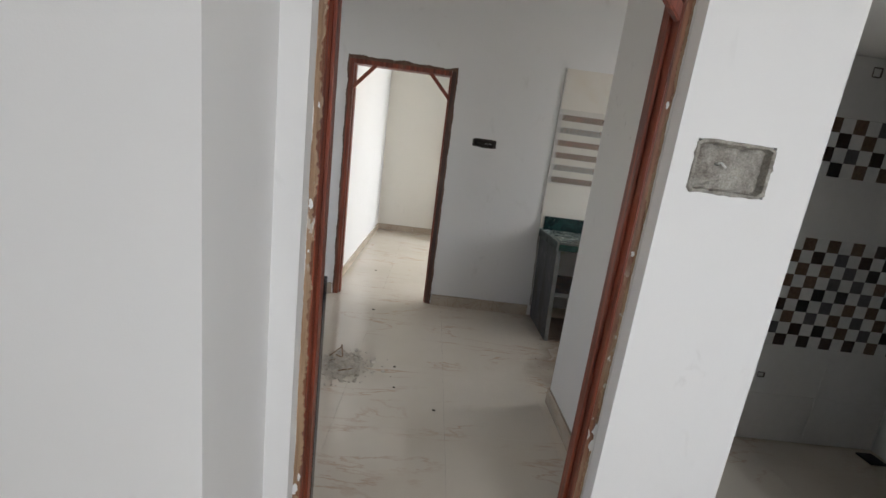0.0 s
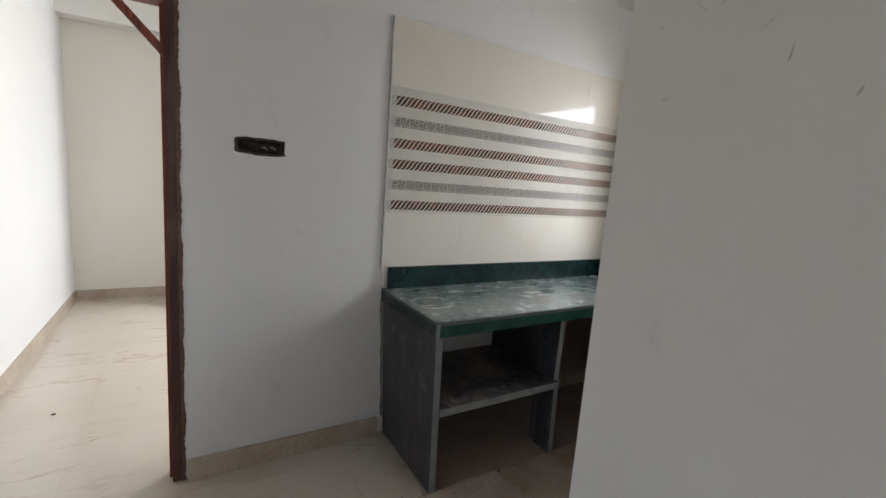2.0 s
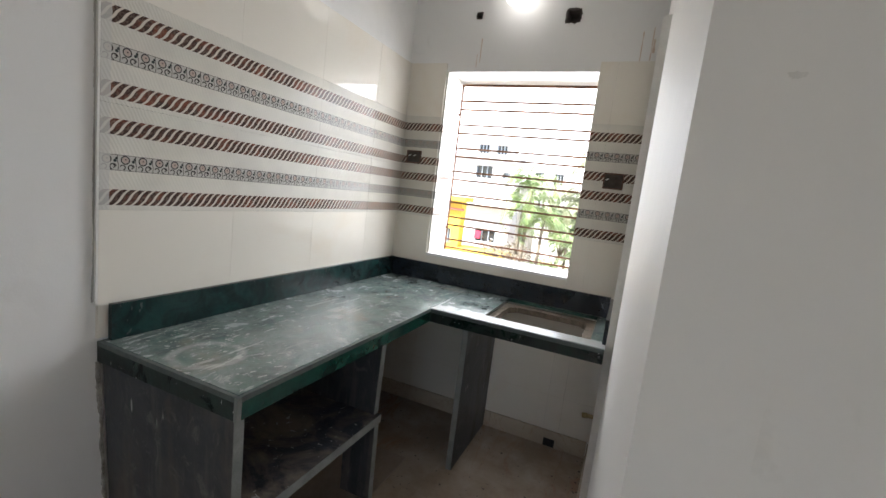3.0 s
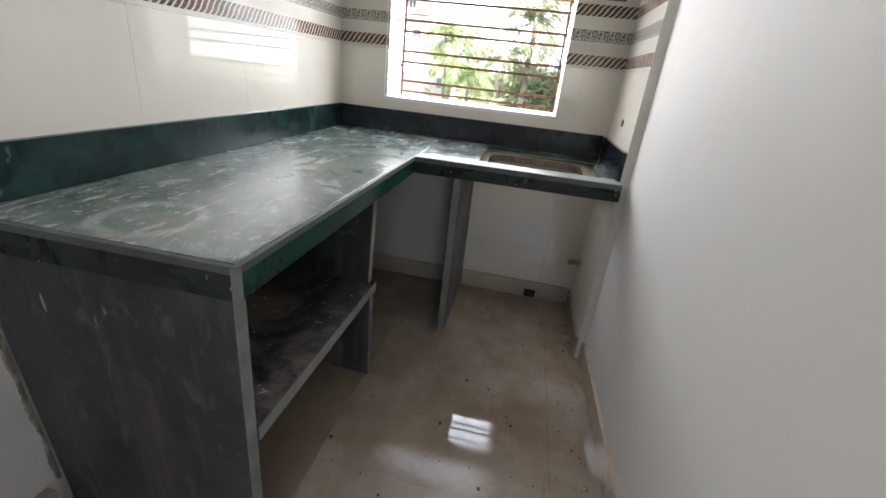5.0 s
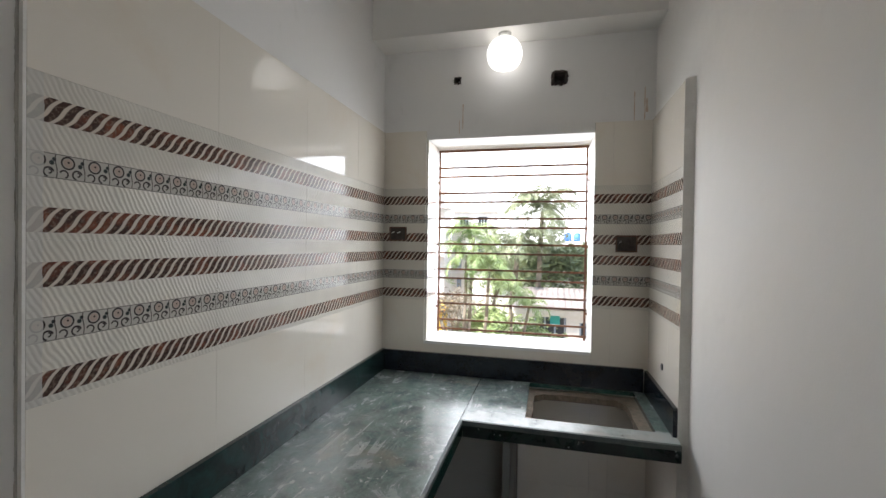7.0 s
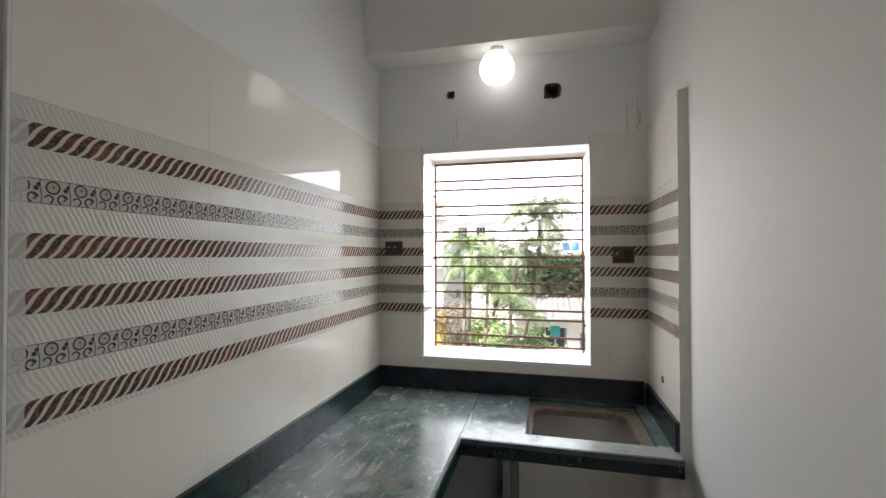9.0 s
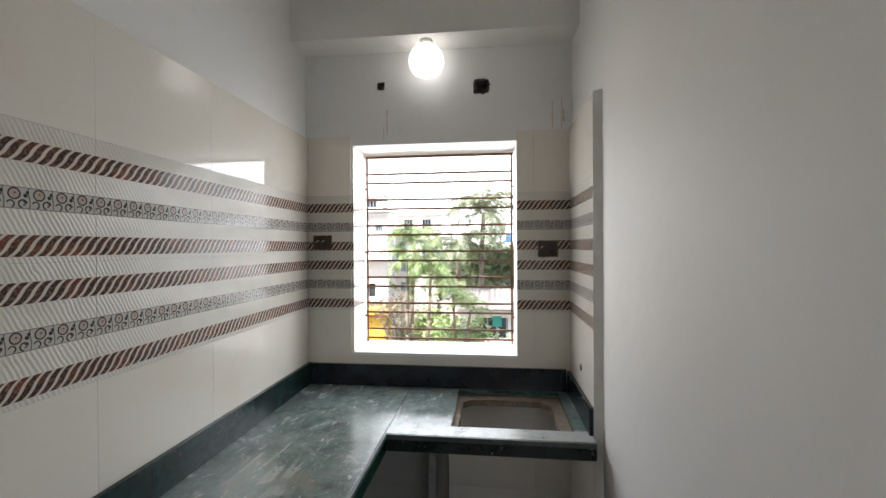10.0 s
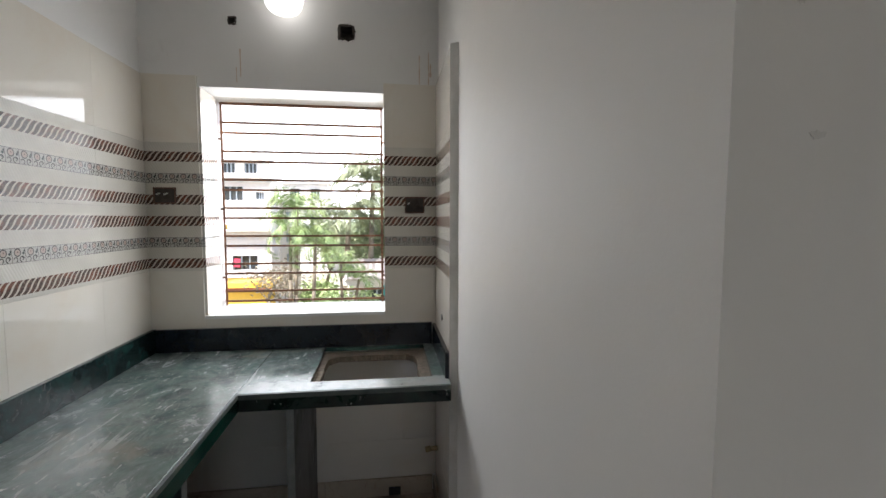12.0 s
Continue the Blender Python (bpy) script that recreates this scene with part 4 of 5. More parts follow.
    part("fascia", bm, M_END_STRIP, root, "dark scratched front edge strip")
    bm = bmesh.new()
    add_box(bm, X0 - 0.013, X0 - 0.0005, YF - 0.012, YB, 0.800, 0.8525, 0, 0.0015)
    part("fascia", bm, M_END_STRIP, root, "dark scratched green end strip")
    for b in ((X0 - 0.0125, XI + 0.0005, YF - 0.0125, YF - 0.0005, 0.853, 0.8692), (X0 - 0.0135, X0 - 0.0005, YF - 0.0002, YB, 0.853, 0.8692), (XI - 0.0125, XI - 0.0005, Y0, YF - 0.013, 0.8485, 0.8688)):
        bm = bmesh.new()
        add_box(bm, *b, 0, 0.001)
        part("slab_edge", bm, M_SLAB_EDGE, root, "grey-green slab edge")
    bm = bmesh.new()
    add_box(bm, X0 - 0.014, X0, YF - 0.0135, YF - 0.0005, 0.7985, 0.868)
    part("corner_edge", bm, M_SAWN, root, "pale sawn corner edge")
    # upstands
    for name, b in (("upstand", (X0 + 0.012, X1 - 0.0, NORTH - 0.034, NORTH - 0.014, 0.871, 0.992)), ("upstand", (3.283, 3.303, 4.840, NORTH - 0.036, 0.871, 0.990)), ("upstand", (2.75, 3.281, 4.820, 4.838, 0.871, 0.987))):
        bm = bmesh.new()
        add_box(bm, *b, 0, 0.0015)
        part(name, bm, M_UPSTAND if b[0] < 2 else M_GREEN_DARK, root, "polished dark green upstand")
    return root


M_FASCIA = plain("polished green marble strip", (0.004, 0.028, 0.022), (0.014, 0.075, 0.056), 9, 0.14)
worktop()


def stone_panel(name, b, front, parent, stone=None, lean=(0.0, 0.0)):
    """A stone slab with a pale sawn front edge; lean moves its foot."""
    x0, x1, y0, y1, z0, z1 = b
    bm, be = bmesh.new(), bmesh.new()
    if front == "y":
        add_box(bm, x0, x1, y0 + 0.004, y1, z0, z1)
        add_box(be, x0 - 0.0005, x1 + 0.0005, y0, y0 + 0.0035, z0, z1, 0, 0.001)
    else:
        add_box(bm, x0 + 0.004, x1, y0, y1, z0, z1)
        add_box(be, x0, x0 + 0.0035, y0 - 0.0005, y1 + 0.0005, z0, z1, 0, 0.001)
    for m in (bm, be):
        for v in m.verts:
            v.co.x += lean[0] * (1 - v.co.z / 0.8)
            v.co.y += lean[1] * (1 - v.co.z / 0.8) * (v.co.y < y1 - 0.3)
    p = part(name, bm, stone or M_SLATE, parent)
    part("sawn_edge", be, M_SAWN, p, "pale grey sawn edge")


def support(label, boxes, front, lean=(0.0, 0.0)):
    root = thing("worktop_support", label, "support slab", group="slabs under the worktop")
    for name, b in boxes:
        stone_panel(name, b, front, root, None, lean)
    return root


support("tall black stone end slab streaked with mud and paint", [("panel", (1.500, 1.532, 5.690, 6.288, 0, 0.799))], "y", (0.04, 0.03))
support("black stone middle slab with a sawn grey edge", [("panel", (2.285, 2.316, 5.707, 6.288, 0.4405, 0.799)), ("foot_panel", (2.285, 2.316, 5.712, 5.875, 0, 0.403))], "y", (0.02, 0.03))
support("grey stone slab under the sink side", [("panel", (2.735, 3.287, 5.475, 5.505, 0, 0.804))], "x")
stone_panel("panel", (1.552, 2.317, 5.698, 6.288, 0.404, 0.440), "y", thing("worktop_shelf", "dusty black stone shelf between the support slabs", "shelf"), M_SHELF)


# mortar smeared where the end slab meets the wall, and down the edge of the tiles
bm = bmesh.new()
ragged_strip(bm, ((1.534, 0.1), (1.499, 0.80)), -0.001, 0.013, NORTH, random.Random(31), 0.005)
tagged(finish("mortar_smear", bm, M_CEMENT), "rough grey mortar smear beside the end slab", "mortar")
bm = bmesh.new()
ragged_strip(bm, ((1.479, 1.0), (1.479, 2.285)), -0.001, 0.005, NORTH, random.Random(32), 0.003)
tagged(finish("mortar_smear", bm, M_GROUT), "pale mortar smear along the tile edge", "mortar")


def scuff(y, z, w, h, turn, seed):
    """A thin dark rub mark on the passage wall."""
    rng = random.Random(seed)
    bm = bmesh.new()
    c, q = math.cos(turn), math.sin(turn)
    ring = []
    for i in range(18):
        a = math.tau * i / 18
        r = rng.uniform(0.55, 1.1)
        du, dz = w / 2 * math.cos(a) * r, h / 2 * math.sin(a) * r
        ring.append((y + du * c - dz * q, z + du * q + dz * c))
    front = [bm.verts.new((CORNER - 0.0007, a, b)) for a, b in ring]
    back = [bm.verts.new((CORNER + 0.001, a, b)) for a, b in ring]
    bm.faces.new(front)
    for i in range(18):
        bm.faces.new((front[i], front[(i + 1) % 18], back[(i + 1) % 18], back[i]))
    tagged(finish("scuff_mark", bm, M_SCUFF_DARK if seed in (200, 201, 206, 207, 208) else M_SCUFF), "faint grey rub mark on the off-white wall", "scuff mark", "marks on the passage wall")


M_SCUFF = plain("grey rubbed paint", (0.64, 0.625, 0.595), (0.71, 0.695, 0.67), 60, 0.8)
M_SCUFF_DARK = plain("dark rubbed paint", (0.44, 0.43, 0.40), (0.58, 0.565, 0.54), 60, 0.8)
for k, (y, z, w, h, turn) in enumerate(((4.473, 1.693, 0.005, 0.030, 0.15), (4.387, 1.627, 0.005, 0.016, 0.4), (4.593, 1.822, 0.004, 0.012, 0.8), (4.644, 1.830, 0.009, 0.040, -0.3),
                                       (4.622, 1.800, 0.006, 0.040, -0.8), (4.575, 1.803, 0.006, 0.040, 0.8), (4.131, 1.690, 0.018, 0.004, 0.0), (4.112, 1.652, 0.020, 0.004, 0.1),
                                       (4.098, 1.615, 0.006, 0.045, -0.5), (4.06, 1.815, 0.005, 0.03, 0.2), (4.687, 1.780, 0.010, 0.018, 0.0), (4.508, 1.744, 0.005, 0.040, 0.9), (4.66, 1.65, 0.020, 0.012, 0.0))):
    scuff(y, z, w, h, turn, 200 + k)

# ---- lamp ----
def bulb_lamp():
    root = thing("bulb_lamp", "glowing round white bulb in a holder under the beam", "lamp", (3.20, 5.577, 2.755))
    bm = bmesh.new()
    add_tube(bm, (0, 0, 0), (0, 0, -0.022), 0.035, 0.03, 20)
    part("holder", bm, M_HOLDER, root)
    bm = bmesh.new()
    bmesh.ops.create_uvsphere(bm, u_segments=32, v_segments=18, radius=0.094, matrix=Matrix.Translation((0, 0, -0.112)))
    for v in bm.verts:
        if v.co.z < -0.175:
            v.co.z = -0.175 - (-0.175 - v.co.z) * 0.55
    part("bulb", bm, M_BULB, root, "glowing white bulb", True)


bulb_lamp()


# ---- window grille ----
def grille():
    root = thing("window_grille", "rusted iron window grille with paired horizontal bars", "grille", (0, 0, 0))
    x = EAST + 0.275
    y0, y1 = WIN[0] + 0.004, WIN[1] - 0.004
    for z in [1.078 + 0.1632 * k + d for k in range(7) for d in (0.0, 0.058)] + [2.222]:
        bm = bmesh.new()
        add_beam(bm, (x, y0, z), (x, y1, z), 0.012, 0.012 if z < 2.2 else 0.016, 0, 0.002)
        part("bar", bm, M_RUST, root)
    for y in (y0 + 0.012, y1 - 0.012):
        bm = bmesh.new()
        add_beam(bm, (x - 0.010, y, 1.055), (x - 0.010, y, 2.226), 0.012, 0.008, 0, 0.002, (1, 0, 0))
        part("stile", bm, M_RUST, root)
    for y, s in ((y0, -1), (y1, 1)):
        for z in (1.22, 1.62, 2.02):
            bm = bmesh.new()
            add_beam(bm, (x - 0.01, y - s * 0.012, z), (x - 0.01, y + s * 0.03, z), 0.012, 0.012, 0, 0.002)
            part("wall_tang", bm, M_RUST, root)


grille()

# ---- small plumbing ----
bm = bmesh.new()
add_box(bm, 3.279, 3.288, 5.018, 5.085, 0.006, 0.052, 0, 0.002)
tagged(finish("waste_outlet", bm, M_HOLE), "small black square waste outlet in the skirting", "waste outlet")
bm = bmesh.new()
add_tube(bm, (3.01, 4.81, 1.082), (3.01, 4.822, 1.082), 0.016, 0.016, 12)
tagged(finish("pipe_stub", bm, M_HOLE), "small dark pipe stub in the tiled side wall", "pipe stub")
bm = bmesh.new()
add_tube(bm, (3.20, 4.806, 0.31), (3.20, 4.855, 0.31), 0.012, 0.012, 12)
add_tube(bm, (3.20, 4.855, 0.31), (3.20, 4.885, 0.305), 0.016, 0.016, 8)
tagged(finish("water_pipe_stub", bm, plain("brass fitting", (0.45, 0.35, 0.18), None, 20, 0.4, 0, 40, 0.7)), "small brass water pipe stub under the sink", "pipe stub")

# ---- rust drips above the window ----
for k, (y, z0, z1, w) in enumerate(((5.822, 2.29, 2.43, 0.006), (5.842, 2.26, 2.34, 0.004), (4.905, 2.29, 2.44, 0.005), (4.855, 2.29, 2.46, 0.006), (4.845, 2.33, 2.40, 0.012))):
    bm = bmesh.new()
    rng = random.Random(k)
    last = None
    for i in range(9):
        t = i / 8
        ww = w * (0.4 + 0.8 * rng.random())
        z = z1 + (z0 - z1) * t
        pair = [bm.verts.new((EAST - 0.0015, y - ww / 2, z)), bm.verts.new((EAST - 0.0015, y + ww / 2, z)), bm.verts.new((EAST + 0.001, y, z))]
        if last:
            for a, b in ((0, 1), (1, 2), (2, 0)):
                bm.faces.new((last[a], last[b], pair[b], pair[a]))
        last = pair
    tagged(finish("rust_drip", bm, M_STAIN), "thin rusty water drip mark on the white wall", "stain")


# ---- ladder in the hall ----
def leaning_ladder():
    root = thing("wooden_ladder", "old red-brown wooden ladder with dusty pale treads leaning on the wall", "ladder", (0, 0, 0))
    feet = (Vector((-0.91, 5.57, 0)), Vector((-1.025, 6.03, 0)))
    tops = (Vector((-1.845, 5.67, 2.0)), Vector((-1.845, 5.96, 1.78)))
    for f, t in zip(feet, tops):
        bm = bmesh.new()
        add_beam(bm, f + Vector((0, 0, 0.02)), t, 0.034, 0.085, 0, 0.004, (1, 0, 0))
        part("stile", bm, M_LADDER, root)
    for k in range(5):
        z = 0.31 * (k + 1)
        a, b = (f.lerp(t, z / t.z) for f, t in zip(feet, tops))
        bm = bmesh.new()
        add_beam(bm, a + Vector((0, 0.018, 0)), b + Vector((0, -0.018, 0)), 0.12, 0.024, 0, 0.003)
        part("tread", bm, M_TREAD, root, "dusty pale tread")
    return root


leaning_ladder()
bm = bmesh.new()
add_beam(bm, (-1.02, 5.41, 0.015), (-1.845, 5.43, 1.5), 0.03, 0.06, 0, 0.004, (1, 0, 0))
tagged(finish("wooden_batten", bm, M_STICK), "pale wooden batten leaning on the wall beside the ladder", "batten")


# ---- rubble ----
def rubble():
    rng = random.Random(8)
    bm = bmesh.new()
    for k in range(900):
        a, r = rng.uniform(0, math.tau), abs(rng.gauss(0, 0.115))
        if r > 0.42:
            continue
        x, y = -0.015 + r * math.cos(a) * 0.95, 4.945 + r * math.sin(a) * 1.05
        h = 0.045 * math.exp(-(r / 0.13) ** 2)
        s = rng.uniform(0.003, 0.010) if rng.random() < 0.94 else rng.uniform(0.010, 0.018)
        m = Matrix.Translation((x, y, max(h * rng.uniform(0.5, 1.0), s * 0.35))) @ Euler((rng.uniform(-0.6, 0.6), rng.uniform(-0.6, 0.6), rng.uniform(0, 6.3))).to_matrix().to_4x4()
        vs = [bm.verts.new(m @ Vector((sx * s * rng.uniform(0.6, 1.2), sy * s * rng.uniform(0.5, 1), sz * s * 0.4))) for sx in (-1, 1) for sy in (-1, 1) for sz in (-1, 1)]
        for f in ((0, 1, 3, 2), (4, 6, 7, 5), (0, 4, 5, 1), (2, 3, 7, 6), (0, 2, 6, 4), (1, 5, 7, 3)):
            bm.faces.new([vs[i] for i in f])
    ob = finish("rubble", bm, M_CHIP)
    tagged(ob, "small heap of grey plaster chips swept together on the floor", "rubble", kind="stuff")
    for k in range(5):
        bm = bmesh.new()
        x, y = -0.015 + rng.uniform(-0.12, 0.2), 4.92 + rng.uniform(-0.1, 0.2)
        d = Vector((rng.uniform(-1, 1), rng.uniform(-1, 1), rng.uniform(0.05, 0.5))).normalized() * rng.uniform(0.06, 0.14)
        add_beam(bm, (x, y, 0.02), Vector((x, y, 0.02)) + d, 0.008, 0.005, 0, 0.001)
        tagged(finish("wood_splinter", bm, M_STICK), "thin wood splinter lying on the rubble heap", "splinter", "splinters on the rubble")


rubble()
for k, (x, y, s) in enumerate(((0.045, 5.98, 0.012), (0.33, 5.0, 0.01), (0.6, 4.55, 0.009), (2.13, 5.36, 0.008), (2.2, 5.1, 0.006), (1.75, 5.0, 0.006), (2.4, 5.3, 0.007), (-0.1, 7.2, 0.01), (0.35, 4.75, 0.008))):
    rng = random.Random(k + 40)
    bm = bmesh.new()
    bmesh.ops.create_icosphere(bm, subdivisions=1, radius=s, matrix=Matrix.Translation((x, y, s * 0.35)) @ Matrix.Diagonal((1.3, 0.9, 0.45, 1)))
    for v in bm.verts:
        v.co += Vector((rng.uniform(-1, 1), rng.uniform(-1, 1), 0)) * s * 0.3
    tagged(finish("debris_crumb", bm, M_SHADE_GRIT), "small dark crumb of debris on the floor", "debris", "crumbs on the floor")


# ---- washroom with the mosaic bands ----
def mosaic():
    root = thing("washroom_tiling", "white washroom tiles with checked brown and black mosaic bands", "wall tiles", kind="structure")
    cache = {}
    y = 4.60
    face = FACE_S

    def tile(x, z, w, h, mat, t):
        tile_object(root, cache, (w, h, t), Matrix.Translation((x, y, z)) @ face, mat)

    for z0, z1 in ((0.005, 0.31), (0.31, 0.622), (1.253, 1.582), (1.879, 2.175)):
        x = 1.95
        while x < 3.3:
            w = min(0.45, 3.312 - x)
            tile(x, z0 + 0.001, w - 0.0015, z1 - z0 - 0.0015, M_BATH_WHITE, 0.008)
            x += 0.45
    rng = random.Random(6)
    for z0, n in ((0.622, 9), (1.582, 4)):
        s = (1.253 - 0.622) / 9 if n == 9 else (1.879 - 1.582) / 4
        for i in range(18):
            for j in range(n):
                mat = M_MOSAIC[4] if (i + j) % 2 else M_MOSAIC[rng.choice((0, 1, 2, 2, 3))]
                tile(2.074 + i * 0.0685, z0 + j * s + 0.001, 0.0670, s - 0.0015, mat, 0.009)


mosaic()
bm = bmesh.new()
add_box(bm, 3.165, 3.265, 4.45, 4.55, 0.001, 0.012, 0, 0.003)
tagged(finish("floor_drain", bm, M_HOLE), "dark square floor drain in the washroom", "floor drain")
# only 4 mm deep: the dark colour stands for the shade inside
recess("pipe_hole", "round dark pipe hole high on the washroom tiles", Matrix.Translation((2.575, 4.590, 2.107)) @ FACE_S, 0.045, 0.045, 0.004, M_SHADE_GRIT, 21, 0, 0.004)
recess("pipe_hole", "small brass pipe point on the washroom tiles", Matrix.Translation((2.475, 4.590, 0.429)) @ FACE_S, 0.04, 0.03, 0.004, M_SHADE_GRIT, 22, 0, 0.004)
# window bars of the second washroom
root = thing("ventilator_louvre", "dark slatted frame of the small washroom window", "louvre")
for k in range(8):
    bm = bmesh.new()
    add_beam(bm, (-1.437, 10.16, 1.605 + k * 0.068), (-1.03, 10.16, 1.605 + k * 0.068), 0.05, 0.008)
    part("slat", bm, M_RUST, root)


# unseen slab added to keep the sun out of the added hall opening
bm = bmesh.new()
add_box(bm, -2.9, -2.0, 3.8, 5.9, 2.14, 2.22)
tagged(finish("window_shade", bm, M_CEIL), "added unseen slab that keeps the sun out of the hall opening", "sun shade", kind="structure")


def floor_dirt():
    """Grit along the kitchen floor and under the worktop."""
    rng = random.Random(77)
    bm = bmesh.new()
    for k in range(520):
        x = rng.uniform(1.36, 3.27)
        y = rng.uniform(4.86, 6.2) if rng.random() < 0.6 else (4.83 + abs(rng.gauss(0, 0.03)) if rng.random() < 0.5 else 5.72 + rng.gauss(0, 0.06))
        if not 4.83 < y < 6.27:
            continue
        s = rng.uniform(0.0012, 0.004) if rng.random() < 0.93 else rng.uniform(0.004, 0.008)
        a = rng.uniform(0, 6.3)
        vs = []
        for z, f in ((0.0002, 1.0), (s * 0.6, 0.55)):
            for i in range(4):
                b = a + i * math.pi / 2 + rng.uniform(-0.3, 0.3)
                vs.append(bm.verts.new((x + s * f * math.cos(b) * rng.uniform(0.7, 1.3), y + s * f * math.sin(b), z)))
        bm.faces.new(vs[4:])
        for i in range(4):
            bm.faces.new((vs[i], vs[(i + 1) % 4], vs[4 + (i + 1) % 4], vs[4 + i]))
    tagged(finish("floor_grit", bm, M_SHADE_GRIT), "scattered dark grit on the kitchen floor", "grit", kind="stuff")


floor_dirt()

slab("floor_plinth", 1.57, 2.69, 5.725, 6.285, 0.0005, 0.006, M_DUSTY, "cream stone floor plinth under the worktop", "plinth")


# ---- outside ----
M_GROUND = plain("pale sandy ground", (0.30, 0.28, 0.23), (0.20, 0.19, 0.15), 0.4, 0.95, 0.3, 6)
M_RENDER = plain("pale pinkish wall render", (0.76, 0.73, 0.71), (0.64, 0.59, 0.58), 0.7, 0.9, 0.2, 8)
M_RENDER2 = plain("grey-white weathered render", (0.74, 0.72, 0.69), (0.56, 0.52, 0.49), 0.9, 0.9, 0.2, 8)
M_LOW = plain("cream house wall", (0.70, 0.66, 0.60), (0.58, 0.53, 0.47), 0.8, 0.9)
M_YELLOW = plain("yellow wall paint", (0.72, 0.46, 0.06), (0.62, 0.38, 0.06), 0.8, 0.85)
M_REDLINE = plain("red band paint", (0.45, 0.12, 0.07), None, 2, 0.8)
M_ROOF = plain("pale sheet roof", (0.45, 0.41, 0.39), (0.34, 0.30, 0.28), 1.5, 0.7)
M_GLASS_DARK = plain("dark window glass", (0.03, 0.035, 0.04), (0.05, 0.055, 0.06), 2, 0.1)
M_SHUTTER = plain("blue-grey shutter", (0.30, 0.34, 0.38), (0.22, 0.25, 0.28), 4, 0.6)
M_CLOTH = plain("red cloth", (0.5, 0.05, 0.09), None, 8, 0.9)
M_TEAL = plain("teal plastic sheet", (0.04, 0.32, 0.27), None, 3, 0.6)
M_TANK = plain("blue plastic tank", (0.05, 0.18, 0.50), (0.04, 0.14, 0.42), 3, 0.5)
M_TRUNK = plain("grey palm trunk", (0.22, 0.18, 0.13), (0.12, 0.10, 0.075), 6, 0.95, 0.5, 20)


def leaf_material(name, a, b2):
    m, tree, b = shader(name, 0.45)
    n = Net(tree)
    c = n.mix(n.ramp(n.noise(1.6, 3), 0.35, 0.65), a, b2)
    c = n.mix(n.math("MULTIPLY", n.geo.outputs["Random Per Island"], 0.5), c, tuple(v * 1.5 for v in b2))
    n.put(b.inputs["Base Color"], c)
    return m


M_PALM = leaf_material("bright palm leaflet", (0.11, 0.18, 0.06), (0.21, 0.26, 0.10))
M_COCO = leaf_material("dusty coconut leaflet", (0.13, 0.155, 0.085), (0.22, 0.24, 0.14))
M_LEAF = leaf_material("dark mango leaf", (0.12, 0.155, 0.07), (0.20, 0.24, 0.13))
M_DRY = leaf_material("dry brown twig leaf", (0.16, 0.12, 0.08), (0.2, 0.17, 0.12))

ground = slab("ground", -60, 400, -300, 300, -3.7, -3.5, M_GROUND, "pale sandy ground between the houses", "ground")

# overcast sky behind the roofs
bm = bmesh.new()
seg = 24
ring0, ring1 = [], []
for i in range(seg + 1):
    a = radians(-85 + 170 * i / seg)
    ring0.append(bm.verts.new((160 * math.cos(a), 160 * math.sin(a), -3.0)))
    ring1.append(bm.verts.new((160 * math.cos(a), 160 * math.sin(a), 150)))
for i in range(seg):
    bm.faces.new((ring0[i], ring0[i + 1], ring1[i + 1], ring1[i]))
m_sky, tree_sky, b_sky = shader("white overcast sky", 1.0, 0, 0)
b_sky.inputs["Base Color"].default_value = (0, 0, 0, 1)
b_sky.inputs["Emission Color"].default_value = (0.97, 0.985, 1.0, 1)
b_sky.inputs["Emission Strength"].default_value = 1.5
tagged(finish("backdrop", bm, m_sky), "plain white overcast sky", "sky", kind="structure")


